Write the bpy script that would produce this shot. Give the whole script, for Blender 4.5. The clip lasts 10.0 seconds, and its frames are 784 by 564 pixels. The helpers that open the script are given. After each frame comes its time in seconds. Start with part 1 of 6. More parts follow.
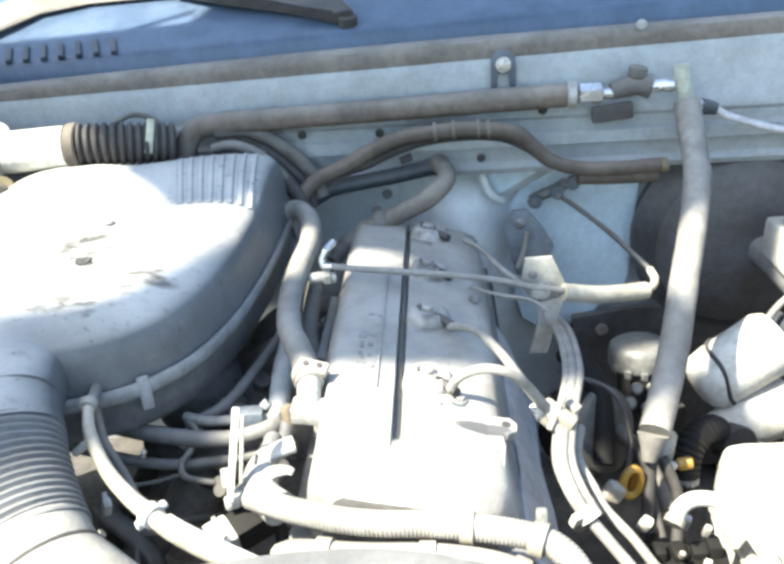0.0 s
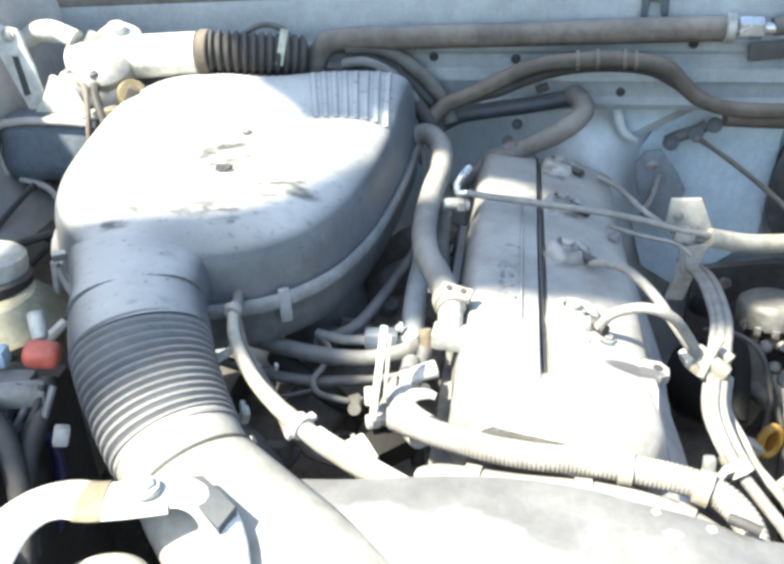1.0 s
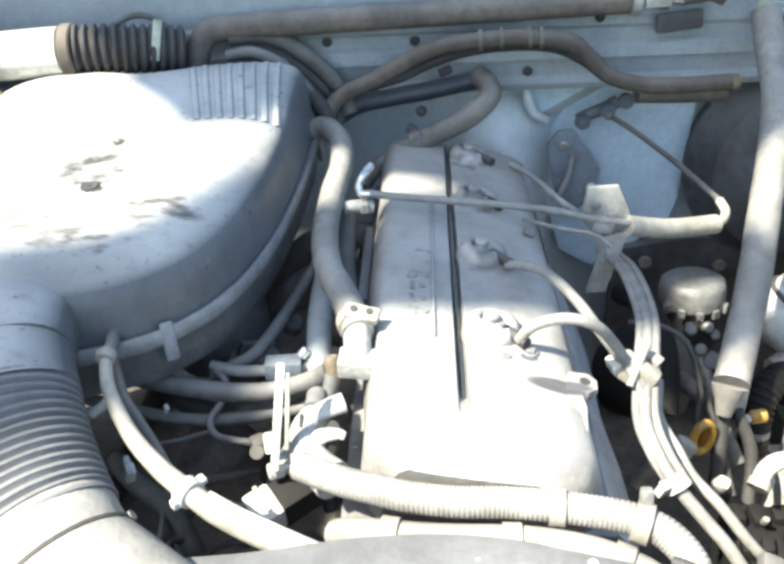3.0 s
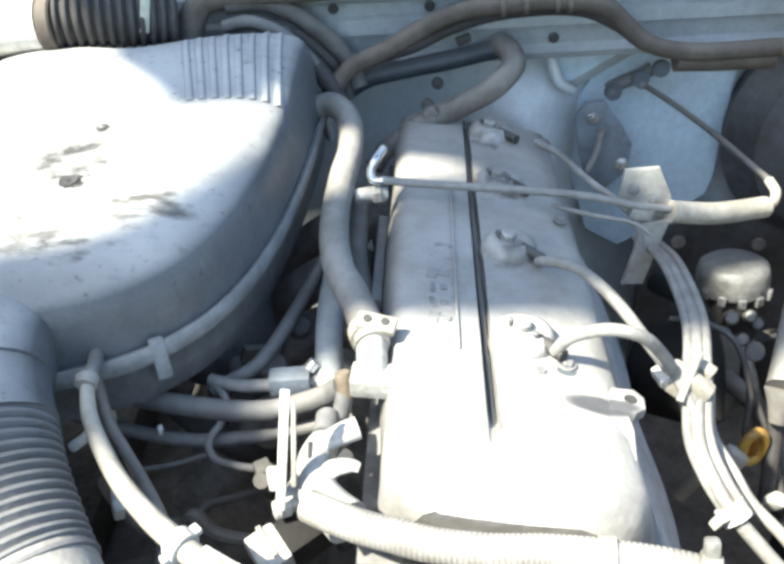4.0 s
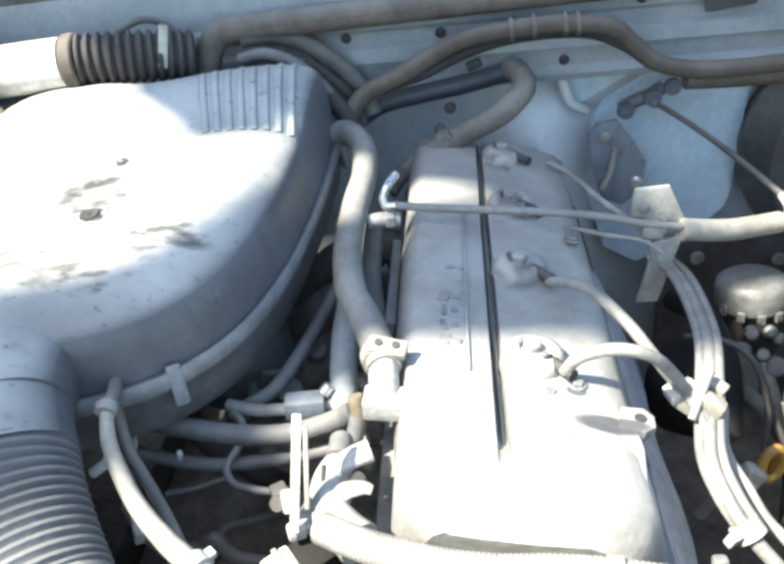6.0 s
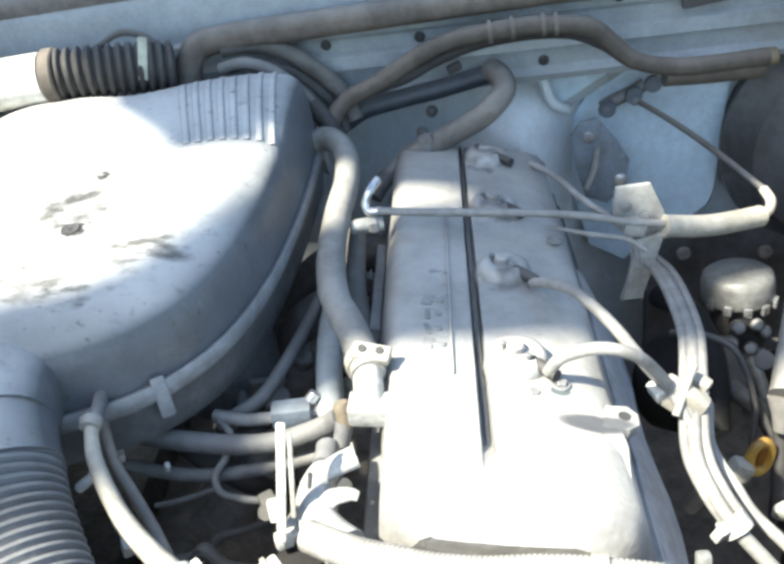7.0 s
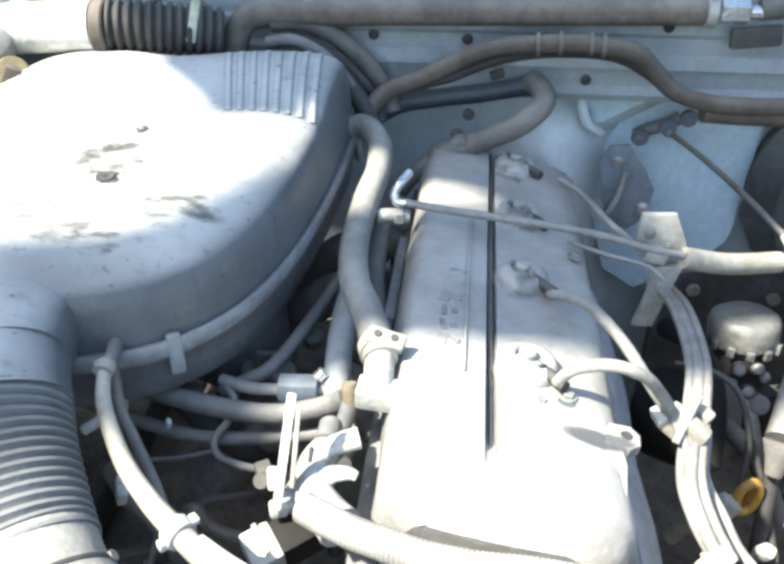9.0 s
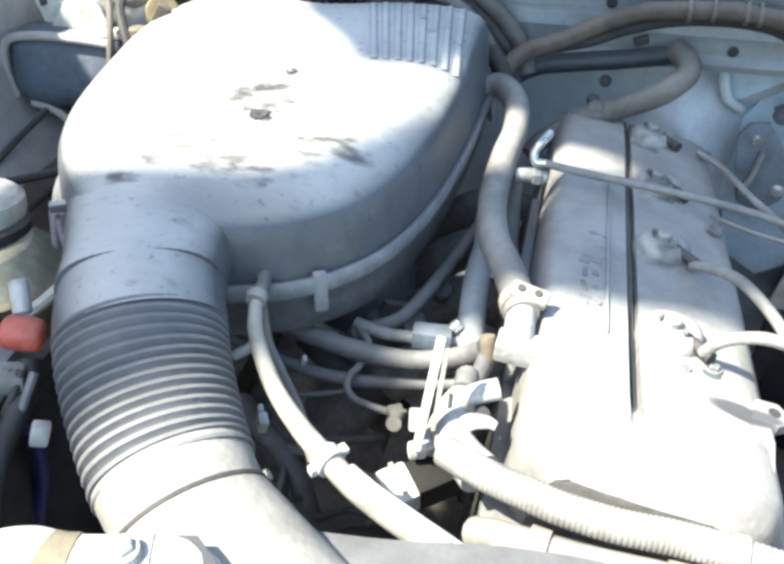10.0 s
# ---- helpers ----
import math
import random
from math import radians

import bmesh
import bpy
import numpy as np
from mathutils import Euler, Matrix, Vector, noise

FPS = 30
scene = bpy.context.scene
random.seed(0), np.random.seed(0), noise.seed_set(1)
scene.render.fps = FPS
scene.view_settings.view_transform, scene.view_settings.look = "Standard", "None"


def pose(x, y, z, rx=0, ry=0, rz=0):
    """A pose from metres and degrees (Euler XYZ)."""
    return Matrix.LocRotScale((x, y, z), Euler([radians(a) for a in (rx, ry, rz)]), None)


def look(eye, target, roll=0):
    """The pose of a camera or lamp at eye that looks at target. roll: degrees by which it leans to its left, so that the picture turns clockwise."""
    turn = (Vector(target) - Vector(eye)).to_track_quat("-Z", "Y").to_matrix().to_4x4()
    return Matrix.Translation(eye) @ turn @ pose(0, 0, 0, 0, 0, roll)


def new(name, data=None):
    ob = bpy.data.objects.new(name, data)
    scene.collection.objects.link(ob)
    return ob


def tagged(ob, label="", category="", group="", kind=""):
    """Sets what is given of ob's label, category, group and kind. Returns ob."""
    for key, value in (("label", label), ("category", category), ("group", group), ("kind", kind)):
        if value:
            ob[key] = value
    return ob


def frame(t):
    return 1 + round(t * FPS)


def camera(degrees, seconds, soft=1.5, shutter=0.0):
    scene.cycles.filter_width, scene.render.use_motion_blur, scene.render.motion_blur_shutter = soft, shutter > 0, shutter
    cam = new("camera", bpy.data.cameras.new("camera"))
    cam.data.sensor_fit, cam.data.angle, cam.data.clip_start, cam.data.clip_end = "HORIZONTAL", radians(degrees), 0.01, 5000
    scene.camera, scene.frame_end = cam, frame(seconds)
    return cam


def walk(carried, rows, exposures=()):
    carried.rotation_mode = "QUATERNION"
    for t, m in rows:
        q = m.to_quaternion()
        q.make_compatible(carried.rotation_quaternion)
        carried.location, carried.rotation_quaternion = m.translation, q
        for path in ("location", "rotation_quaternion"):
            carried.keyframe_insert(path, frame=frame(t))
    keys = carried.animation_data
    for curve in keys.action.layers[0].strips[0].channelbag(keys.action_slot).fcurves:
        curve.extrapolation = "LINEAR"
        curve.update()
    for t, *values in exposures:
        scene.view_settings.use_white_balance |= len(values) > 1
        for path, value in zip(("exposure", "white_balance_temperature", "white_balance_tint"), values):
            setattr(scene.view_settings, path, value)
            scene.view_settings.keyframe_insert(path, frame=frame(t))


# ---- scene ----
cam = camera(51.30, 10.0, soft=3.2)
PATH = [
    (0, (0.0373, -0.6493, 1.2894), (-0.0145, 0.0716, 0.9465), -4.09),
    (0.2, (-0.0049, -0.6431, 1.2765), (-0.0426, 0.0662, 0.9083), -2.37),
    (0.3, (-0.0177, -0.6423, 1.2727), (-0.0634, 0.0660, 0.9036), -1.98),
    (0.4, (-0.0255, -0.6442, 1.2715), (-0.0951, 0.0633, 0.9048), -2.83),
    (0.5, (-0.0291, -0.6460, 1.2667), (-0.1346, 0.0569, 0.8994), -3.81),
    (0.6, (-0.0290, -0.6448, 1.2670), (-0.1561, 0.0555, 0.8943), -5.17),
    (0.7, (-0.0289, -0.6436, 1.2673), (-0.1685, 0.0541, 0.8753), -4.53),
    (0.8, (-0.0287, -0.6424, 1.2676), (-0.1664, 0.0528, 0.8731), -3.02),
    (0.9, (-0.0286, -0.6412, 1.2679), (-0.1608, 0.0514, 0.8778), -2.15),
    (1, (-0.0285, -0.6400, 1.2682), (-0.1412, 0.0500, 0.8793), -2.13),
    (1.5, (-0.0103, -0.6201, 1.2747), (-0.0825, 0.0742, 0.8839), -3.78),
    (2, (0.0028, -0.6168, 1.2787), (-0.0219, 0.0738, 0.8756), -3.77),
    (2.5, (-0.0055, -0.6091, 1.2748), (-0.0394, 0.0798, 0.8695), -3.61),
    (3.8, (-0.0298, -0.5033, 1.2536), (-0.0736, 0.1622, 0.8118), -2.94),
    (4, (-0.0251, -0.5008, 1.2540), (-0.0770, 0.1616, 0.8085), -4.41),
    (4.5, (-0.0135, -0.5056, 1.2639), (-0.0916, 0.1567, 0.8220), -7.85),
    (5, (-0.0144, -0.5104, 1.2668), (-0.1018, 0.1582, 0.8363), -7.93),
    (5.5, (-0.0121, -0.5011, 1.2568), (-0.0889, 0.1650, 0.8206), -8.01),
    (5.7, (-0.0135, -0.5067, 1.2592), (-0.0939, 0.1641, 0.8307), -6.64),
    (7, (-0.0036, -0.5068, 1.2618), (-0.0793, 0.1667, 0.8368), -8.39),
    (7.5, (-0.0018, -0.5083, 1.2625), (-0.0707, 0.1651, 0.8362), -7.39),
    (8, (-0.0080, -0.5144, 1.2608), (-0.0638, 0.1628, 0.8387), -1.72),
    (8.5, (-0.0136, -0.5143, 1.2612), (-0.0700, 0.1630, 0.8392), 0.16),
    (9, (-0.0208, -0.5163, 1.2592), (-0.0915, 0.1582, 0.8349), -0.04),
    (9.1, (-0.0294, -0.5187, 1.2623), (-0.1096, 0.1507, 0.8316), 0.02),
    (9.2, (-0.0362, -0.5182, 1.2613), (-0.1322, 0.1427, 0.8209), -0.21),
    (9.3, (-0.0452, -0.5211, 1.2569), (-0.1589, 0.1320, 0.8092), -0.49),
    (9.5, (-0.0615, -0.5274, 1.2484), (-0.2006, 0.1213, 0.8012), -0.17),
    (10, (-0.0623, -0.5308, 1.2451), (-0.2020, 0.1191, 0.8001), 1.22),
]
walk(cam, [(t, look(e, g, r)) for t, e, g, r in PATH], [(0.0, 2.05, 7150, 3), (0.5, 2.05, 7150, 3), (1.0, 2.00, 7150, 3), (1.6, 1.83, 7080, 3), (2.5, 1.78, 7060, 3), (5.0, 1.78, 6940, 3), (8.5, 1.80, 6920, 3), (9.5, 1.85, 6860, 3), (10.0, 1.82, 6860, 3)])

# ---- world and sun ----
world = bpy.data.worlds.new("sky")
scene.world = world
world.use_nodes = True
wn = world.node_tree
sky = wn.nodes.new("ShaderNodeTexSky")
sky.sky_type = "NISHITA"
sky.sun_disc = False
SUN_WAY = Vector((0.60, 0.40, -1.0)).normalized()
sky.sun_elevation = math.asin(-SUN_WAY.z)
sky.sun_rotation = math.atan2(-SUN_WAY.x, -SUN_WAY.y)
wn.links.new(sky.outputs[0], wn.nodes["Background"].inputs[0])
wn.nodes["Background"].inputs[1].default_value = 0.17
sun_data = bpy.data.lights.new("sun", "SUN")
sun_data.energy, sun_data.angle, sun_data.color = 5.0, radians(1.4), (1.0, 0.95, 0.87)
sun = new("sun", sun_data)
sun.rotation_mode = "QUATERNION"
sun.rotation_quaternion = SUN_WAY.to_track_quat("-Z", "Y")
sun.location = (-1.5, 1.0, 4.0)


# ---- materials ----
def mat(name, color, rough=0.6, metal=0.0, second=None, dust=0.25, scale=18.0, bump=0.25, grain=260.0, dust_color=(0.42, 0.40, 0.37), spec=0.4, stains=0.5, dust_from=0.1):
    """A worn surface: two tones in large patches, fine grain, dust on what faces up, fine relief."""
    m = bpy.data.materials.new(name)
    m.use_nodes = True
    t = m.node_tree
    n, l = t.nodes, t.links
    b = n["Principled BSDF"]
    co = n.new("ShaderNodeTexCoord")
    big = n.new("ShaderNodeTexNoise")
    big.inputs["Scale"].default_value, big.inputs["Detail"].default_value = scale, 5.0
    fine = n.new("ShaderNodeTexNoise")
    fine.inputs["Scale"].default_value, fine.inputs["Detail"].default_value = grain, 3.0
    for x in (big, fine):
        l.new(co.outputs["Object"], x.inputs["Vector"])
    second = second or tuple(c * 0.72 for c in color)
    ramp = n.new("ShaderNodeValToRGB")
    ramp.color_ramp.elements[0].position, ramp.color_ramp.elements[1].position = 0.38, 0.64
    ramp.color_ramp.elements[0].color, ramp.color_ramp.elements[1].color = (*second, 1), (*color, 1)
    l.new(big.outputs[0], ramp.inputs[0])
    grit = n.new("ShaderNodeMix")
    grit.data_type, grit.blend_type = "RGBA", "MULTIPLY"
    grit.inputs[0].default_value = 0.14
    gr = n.new("ShaderNodeValToRGB")
    gr.color_ramp.elements[0].position, gr.color_ramp.elements[1].position = 0.35, 0.6
    gr.color_ramp.elements[0].color, gr.color_ramp.elements[1].color = (0.5, 0.5, 0.5, 1), (1, 1, 1, 1)
    l.new(fine.outputs[0], gr.inputs[0])
    l.new(ramp.outputs[0], grit.inputs[6])
    l.new(gr.outputs[0], grit.inputs[7])
    stain = n.new("ShaderNodeTexNoise")
    stain.inputs["Scale"].default_value, stain.inputs["Detail"].default_value, stain.inputs["Roughness"].default_value = scale * 4.5, 8.0, 0.65
    l.new(co.outputs["Object"], stain.inputs["Vector"])
    sr = n.new("ShaderNodeValToRGB")
    sr.color_ramp.elements[0].position, sr.color_ramp.elements[1].position = 0.40, 0.58
    sr.color_ramp.elements[0].color, sr.color_ramp.elements[1].color = (0.52, 0.50, 0.47, 1), (1, 1, 1, 1)
    l.new(stain.outputs[0], sr.inputs[0])
    dirt = n.new("ShaderNodeMix")
    dirt.data_type, dirt.blend_type = "RGBA", "MULTIPLY"
    dirt.inputs[0].default_value = stains
    l.new(grit.outputs[2], dirt.inputs[6])
    l.new(sr.outputs[0], dirt.inputs[7])
    out = dirt.outputs[2]
    if dust:
        geo = n.new("ShaderNodeNewGeometry")
        sep = n.new("ShaderNodeSeparateXYZ")
        l.new(geo.outputs["Normal"], sep.inputs[0])
        up = n.new("ShaderNodeMapRange")
        up.inputs[1].default_value, up.inputs[2].default_value = dust_from, 0.95
        up.inputs[3].default_value, up.inputs[4].default_value = 0.0, dust * 1.6
        l.new(sep.outputs[2], up.inputs[0])
        mul = n.new("ShaderNodeMath")
        mul.operation = "MULTIPLY"
        l.new(up.outputs[0], mul.inputs[0])
        l.new(big.outputs[0], mul.inputs[1])
        dm = n.new("ShaderNodeMix")
        dm.data_type = "RGBA"
        dm.inputs[7].default_value = (*dust_color, 1)
        l.new(mul.outputs[0], dm.inputs[0])
        l.new(out, dm.inputs[6])
        out = dm.outputs[2]
    l.new(out, b.inputs["Base Color"])
    rr = n.new("ShaderNodeMapRange")
    rr.inputs[3].default_value, rr.inputs[4].default_value = max(rough - 0.12, 0.05), min(rough + 0.15, 1.0)
    l.new(big.outputs[0], rr.inputs[0])
    l.new(rr.outputs[0], b.inputs["Roughness"])
    b.inputs["Metallic"].default_value = metal
    b.inputs["Specular IOR Level"].default_value = spec
    bp = n.new("ShaderNodeBump")
    bp.inputs["Strength"].default_value, bp.inputs["Distance"].default_value = bump, 0.002
    l.new(fine.outputs[0], bp.inputs["Height"])
    l.new(bp.outputs[0], b.inputs["Normal"])
    return m


M = {
    "box": mat("dusty grey plastic", (0.118, 0.125, 0.138), 0.45, second=(0.094, 0.100, 0.111), dust=1.0, scale=11, stains=0.3, dust_color=(0.47, 0.465, 0.45), dust_from=0.55),
    "rim": mat("pale grey plastic", (0.235, 0.245, 0.262), 0.5, second=(0.18, 0.19, 0.205), dust=0.3),
    "boxbase": mat("dark grey plastic", (0.13, 0.135, 0.145), 0.5, dust=0.35),
    "alu": mat("dull cast aluminium", (0.335, 0.333, 0.326), 0.5, 0.15, second=(0.26, 0.258, 0.252), dust=0.55, scale=14, dust_color=(0.47, 0.45, 0.42)),
    "aludark": mat("stained cast aluminium", (0.20, 0.205, 0.215), 0.6, 0.2, dust=0.25),
    # groove: shade inside holes, slots and gaps put into a near-black colour
    "groove": mat("near-black of seams and holes", (0.05, 0.05, 0.052), 0.7, dust=0.05),
    "rubber": mat("weathered grey rubber", (0.115, 0.112, 0.108), 0.7, dust=0.22, dust_color=(0.40, 0.37, 0.33)),
    "hosegrey": mat("dusty grey hose", (0.24, 0.232, 0.22), 0.75, second=(0.165, 0.158, 0.148), dust=0.3),
    "deepblack": mat("deep black plastic", (0.017, 0.0165, 0.016), 0.7, dust=0.0, spec=0.2, stains=0.2),
    "oldrubber": mat("old grey-brown rubber", (0.165, 0.152, 0.140), 0.75, second=(0.115, 0.105, 0.097), dust=0.25),
    "black": mat("black rubber", (0.055, 0.053, 0.054), 0.65, dust=0.12, spec=0.25),
    "pitch": mat("greasy dark metal", (0.26, 0.243, 0.233), 0.8, second=(0.16, 0.149, 0.142), dust=0.25, spec=0.2, dust_color=(0.28, 0.25, 0.22), scale=30),
    "brown": mat("brown dusty foam sleeve", (0.16, 0.135, 0.115), 0.85, second=(0.10, 0.085, 0.075), dust=0.3),
    "harness": mat("taped brown wiring", (0.10, 0.085, 0.072), 0.8, dust=0.35, dust_color=(0.33, 0.28, 0.24)),
    "blue": mat("dusty slate blue paint", (0.305, 0.338, 0.358), 0.45, second=(0.252, 0.280, 0.298), dust=0.15, stains=0.25),
    "bluedark": mat("dark slate blue paint", (0.11, 0.135, 0.17), 0.45, dust=0.12),
    "raildark": mat("dark rail finish", (0.13, 0.122, 0.117), 0.8, dust=0.0, spec=0.15, scale=30),
    "bluemid": mat("mid slate blue paint", (0.20, 0.235, 0.275), 0.45, dust=0.12),
    # bluegrey and bluelight: one bulkhead paint; sky reflection put into bluelight's tone
    "bluegrey": mat("slate grey bulkhead paint", (0.58, 0.63, 0.665), 0.5, second=(0.50, 0.55, 0.585), dust=0.2, scale=10, stains=0.2),
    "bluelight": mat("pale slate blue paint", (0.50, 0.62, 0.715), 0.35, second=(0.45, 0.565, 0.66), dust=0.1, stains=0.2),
    "cream": mat("cream plastic tube", (0.36, 0.34, 0.295), 0.5, second=(0.28, 0.265, 0.23), dust=0.2),
    "steel": mat("zinc-plated steel", (0.40, 0.395, 0.375), 0.45, 0.35, second=(0.28, 0.275, 0.26), dust=0.2),
    "bright": mat("bright metal", (0.75, 0.76, 0.78), 0.25, 0.8, dust=0.05),
    "loom": mat("pale dusty split loom", (0.30, 0.29, 0.27), 0.75, second=(0.22, 0.213, 0.20), dust=0.25),
    "wire": mat("grey rubber cable", (0.27, 0.265, 0.255), 0.6, dust=0.2),
    "cover": mat("scuffed grey plastic", (0.145, 0.148, 0.156), 0.4, second=(0.105, 0.108, 0.115), dust=0.12, scale=16, stains=0.35),
    "white": mat("white plastic", (0.58, 0.58, 0.555), 0.45, second=(0.48, 0.475, 0.44), dust=0.1),
    "yellow": mat("orange-yellow plastic", (0.42, 0.25, 0.04), 0.45, second=(0.30, 0.17, 0.03), dust=0.1),
    "red": mat("red plastic", (0.62, 0.15, 0.10), 0.5, second=(0.50, 0.09, 0.07), dust=0.12),
    "bluewire": mat("blue cable", (0.025, 0.030, 0.14), 0.5, dust=0.05),
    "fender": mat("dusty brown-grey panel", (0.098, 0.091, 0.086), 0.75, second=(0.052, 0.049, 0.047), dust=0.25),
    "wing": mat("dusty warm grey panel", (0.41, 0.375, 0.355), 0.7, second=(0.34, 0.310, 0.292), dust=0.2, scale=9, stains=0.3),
    "lilac": mat("dusty violet-grey plastic", (0.24, 0.232, 0.262), 0.6, second=(0.17, 0.166, 0.19), dust=0.2),
    "beige": mat("beige tape", (0.21, 0.18, 0.12), 0.7, dust=0.1),
    "tapegrey": mat("faded grey-brown tape", (0.15, 0.134, 0.115), 0.7, dust=0.2),
    "navy": mat("dark blue-grey plastic", (0.035, 0.045, 0.06), 0.5, dust=0.15),
    "milky": mat("dull milky plastic", (0.34, 0.335, 0.25), 0.55, second=(0.26, 0.25, 0.18), dust=0.15),
    "brass": mat("tarnished brass", (0.30, 0.24, 0.13), 0.5, 0.4, dust=0.2),
    "amber": mat("dark amber plastic", (0.22, 0.085, 0.012), 0.4, dust=0.05),
    "pipegrey": mat("dusty grey pipe", (0.145, 0.145, 0.147), 0.7, second=(0.10, 0.10, 0.103), dust=0.25),
    "shield": mat("dull blue-grey sheet metal", (0.52, 0.535, 0.58), 0.6, 0.1, second=(0.42, 0.435, 0.475), dust=0.15),
    "cap": mat("weathered dull metal", (0.25, 0.252, 0.246), 0.5, 0.25, second=(0.165, 0.167, 0.165), dust=0.2, scale=30),
    "cast": mat("pale casting", (0.44, 0.44, 0.425), 0.6, second=(0.33, 0.33, 0.315), dust=0.2, scale=40),
    "letter": mat("worn raised aluminium", (0.25, 0.255, 0.26), 0.55, 0.1, dust=0.3),
    "rust": mat("rusty steel", (0.10, 0.07, 0.046), 0.8, second=(0.17, 0.14, 0.10), dust=0.15),
    "shieldpale": mat("pale grey paint", (0.36, 0.37, 0.365), 0.55, second=(0.27, 0.275, 0.27), dust=0.2),
    "cowlblue": mat("dark glossy blue paint", (0.055, 0.095, 0.165), 0.35, second=(0.042, 0.075, 0.13), dust=0.06, stains=0.3, bump=0.1),
    "seal": mat("grey-brown rubber seal", (0.17, 0.155, 0.142), 0.8, dust=0.25),
    "green": mat("pale green label tape", (0.40, 0.43, 0.37), 0.6, dust=0.1),
    "ground": mat("asphalt", (0.055, 0.054, 0.052), 0.9, dust=0, scale=4, grain=90),
    "bellows": mat("ribbed grey rubber", (0.122, 0.127, 0.137), 0.6, second=(0.096, 0.100, 0.108), dust=0.2, stains=0.3),
    "booster": mat("black painted steel", (0.080, 0.083, 0.090), 0.55, second=(0.055, 0.054, 0.054), dust=0.2),
}


def spots(m, centre, radii, color, scale, low, high, drop=0.30, along=0.0, stretch=1.0):
    """Colour splashed about one spot of a surface, thinning out from its middle: mostly dried dirt."""
    n, l = m.node_tree.nodes, m.node_tree.links
    base = n["Principled BSDF"].inputs["Base Color"]
    below = base.links[0].from_socket
    co = n.new("ShaderNodeTexCoord")
    at = n.new("ShaderNodeMapping")
    at.vector_type = "TEXTURE"
    at.inputs["Location"].default_value, at.inputs["Scale"].default_value = centre, radii
    l.new(co.outputs["Object"], at.inputs["Vector"])
    far = n.new("ShaderNodeVectorMath")
    far.operation = "LENGTH"
    l.new(at.outputs[0], far.inputs[0])
    near = n.new("ShaderNodeMapRange")
    near.interpolation_type = "SMOOTHSTEP"
    near.inputs[1].default_value, near.inputs[2].default_value = 0.25, 1.0
    near.inputs[3].default_value, near.inputs[4].default_value = 0.0, -drop
    l.new(far.outputs["Value"], near.inputs[0])
    tex = n.new("ShaderNodeTexNoise")
    tex.inputs["Scale"].default_value, tex.inputs["Detail"].default_value, tex.inputs["Roughness"].default_value = scale, 4.0, 0.55
    smear = n.new("ShaderNodeMapping")
    smear.inputs["Rotation"].default_value, smear.inputs["Scale"].default_value = (0, 0, -radians(along)), (1 / stretch, stretch, 1)
    l.new(co.outputs["Object"], smear.inputs["Vector"])
    l.new(smear.outputs[0], tex.inputs["Vector"])
    both = n.new("ShaderNodeMath")
    l.new(tex.outputs[0], both.inputs[0])
    l.new(near.outputs[0], both.inputs[1])
    cut = n.new("ShaderNodeMapRange")
    cut.interpolation_type = "SMOOTHSTEP"
    cut.inputs[1].default_value, cut.inputs[2].default_value = low, high
    l.new(both.outputs[0], cut.inputs[0])
    mix = n.new("ShaderNodeMix")
    mix.data_type = "RGBA"
    mix.inputs[7].default_value = (*color, 1)
    l.new(cut.outputs[0], mix.inputs[0])
    l.new(below, mix.inputs[6])
    l.new(mix.outputs[2], base)


spots(M["box"], (-0.276, -0.006, 1.03), (0.062, 0.075, 0.5), (0.22, 0.215, 0.20), 50.0, 0.30, 0.66)
spots(M["box"], (-0.272, -0.014, 1.03), (0.046, 0.062, 0.5), (0.065, 0.062, 0.055), 70.0, 0.36, 0.66)
spots(M["box"], (-0.292, -0.094, 1.01), (0.072, 0.036, 0.5), (0.13, 0.127, 0.120), 58.0, 0.28, 0.64, along=28.0, stretch=1.5)
spots(M["box"], (-0.244, -0.106, 1.01), (0.036, 0.022, 0.5), (0.055, 0.052, 0.047), 75.0, 0.35, 0.66, along=28.0, stretch=1.5)
spots(M["box"], (-0.260, -0.042, 1.03), (0.018, 0.015, 0.5), (0.03, 0.028, 0.024), 150.0, 0.32, 0.52)
spots(M["box"], (-0.262, 0.028, 1.03), (0.014, 0.011, 0.5), (0.05, 0.046, 0.04), 120.0, 0.32, 0.54)
spots(M["box"], (-0.205, -0.070, 1.01), (0.044, 0.028, 0.5), (0.10, 0.096, 0.088), 66.0, 0.32, 0.64, along=40.0, stretch=1.5)
spots(M["box"], (-0.318, -0.128, 1.00), (0.020, 0.010, 0.5), (0.10, 0.096, 0.09), 70.0, 0.30, 0.66, along=20.0, stretch=1.4)
# the cover's sunlit left part put into a pale patch; then small scuffs
spots(M["cover"], (-0.10, -0.42, 0.94), (0.26, 0.22, 0.5), (0.50, 0.49, 0.47), 12.0, 0.20, 0.45, 0.9)
spots(M["cover"], (0.09, -0.39, 0.94), (0.12, 0.09, 0.5), (0.42, 0.41, 0.40), 40.0, 0.42, 0.58)
# shade of the pad's rear step, then of a dimple, put into the colour
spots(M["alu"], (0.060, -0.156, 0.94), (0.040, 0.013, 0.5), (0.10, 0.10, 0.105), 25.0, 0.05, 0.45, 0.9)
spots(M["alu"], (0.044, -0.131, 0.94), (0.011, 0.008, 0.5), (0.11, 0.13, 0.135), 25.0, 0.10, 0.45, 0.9)
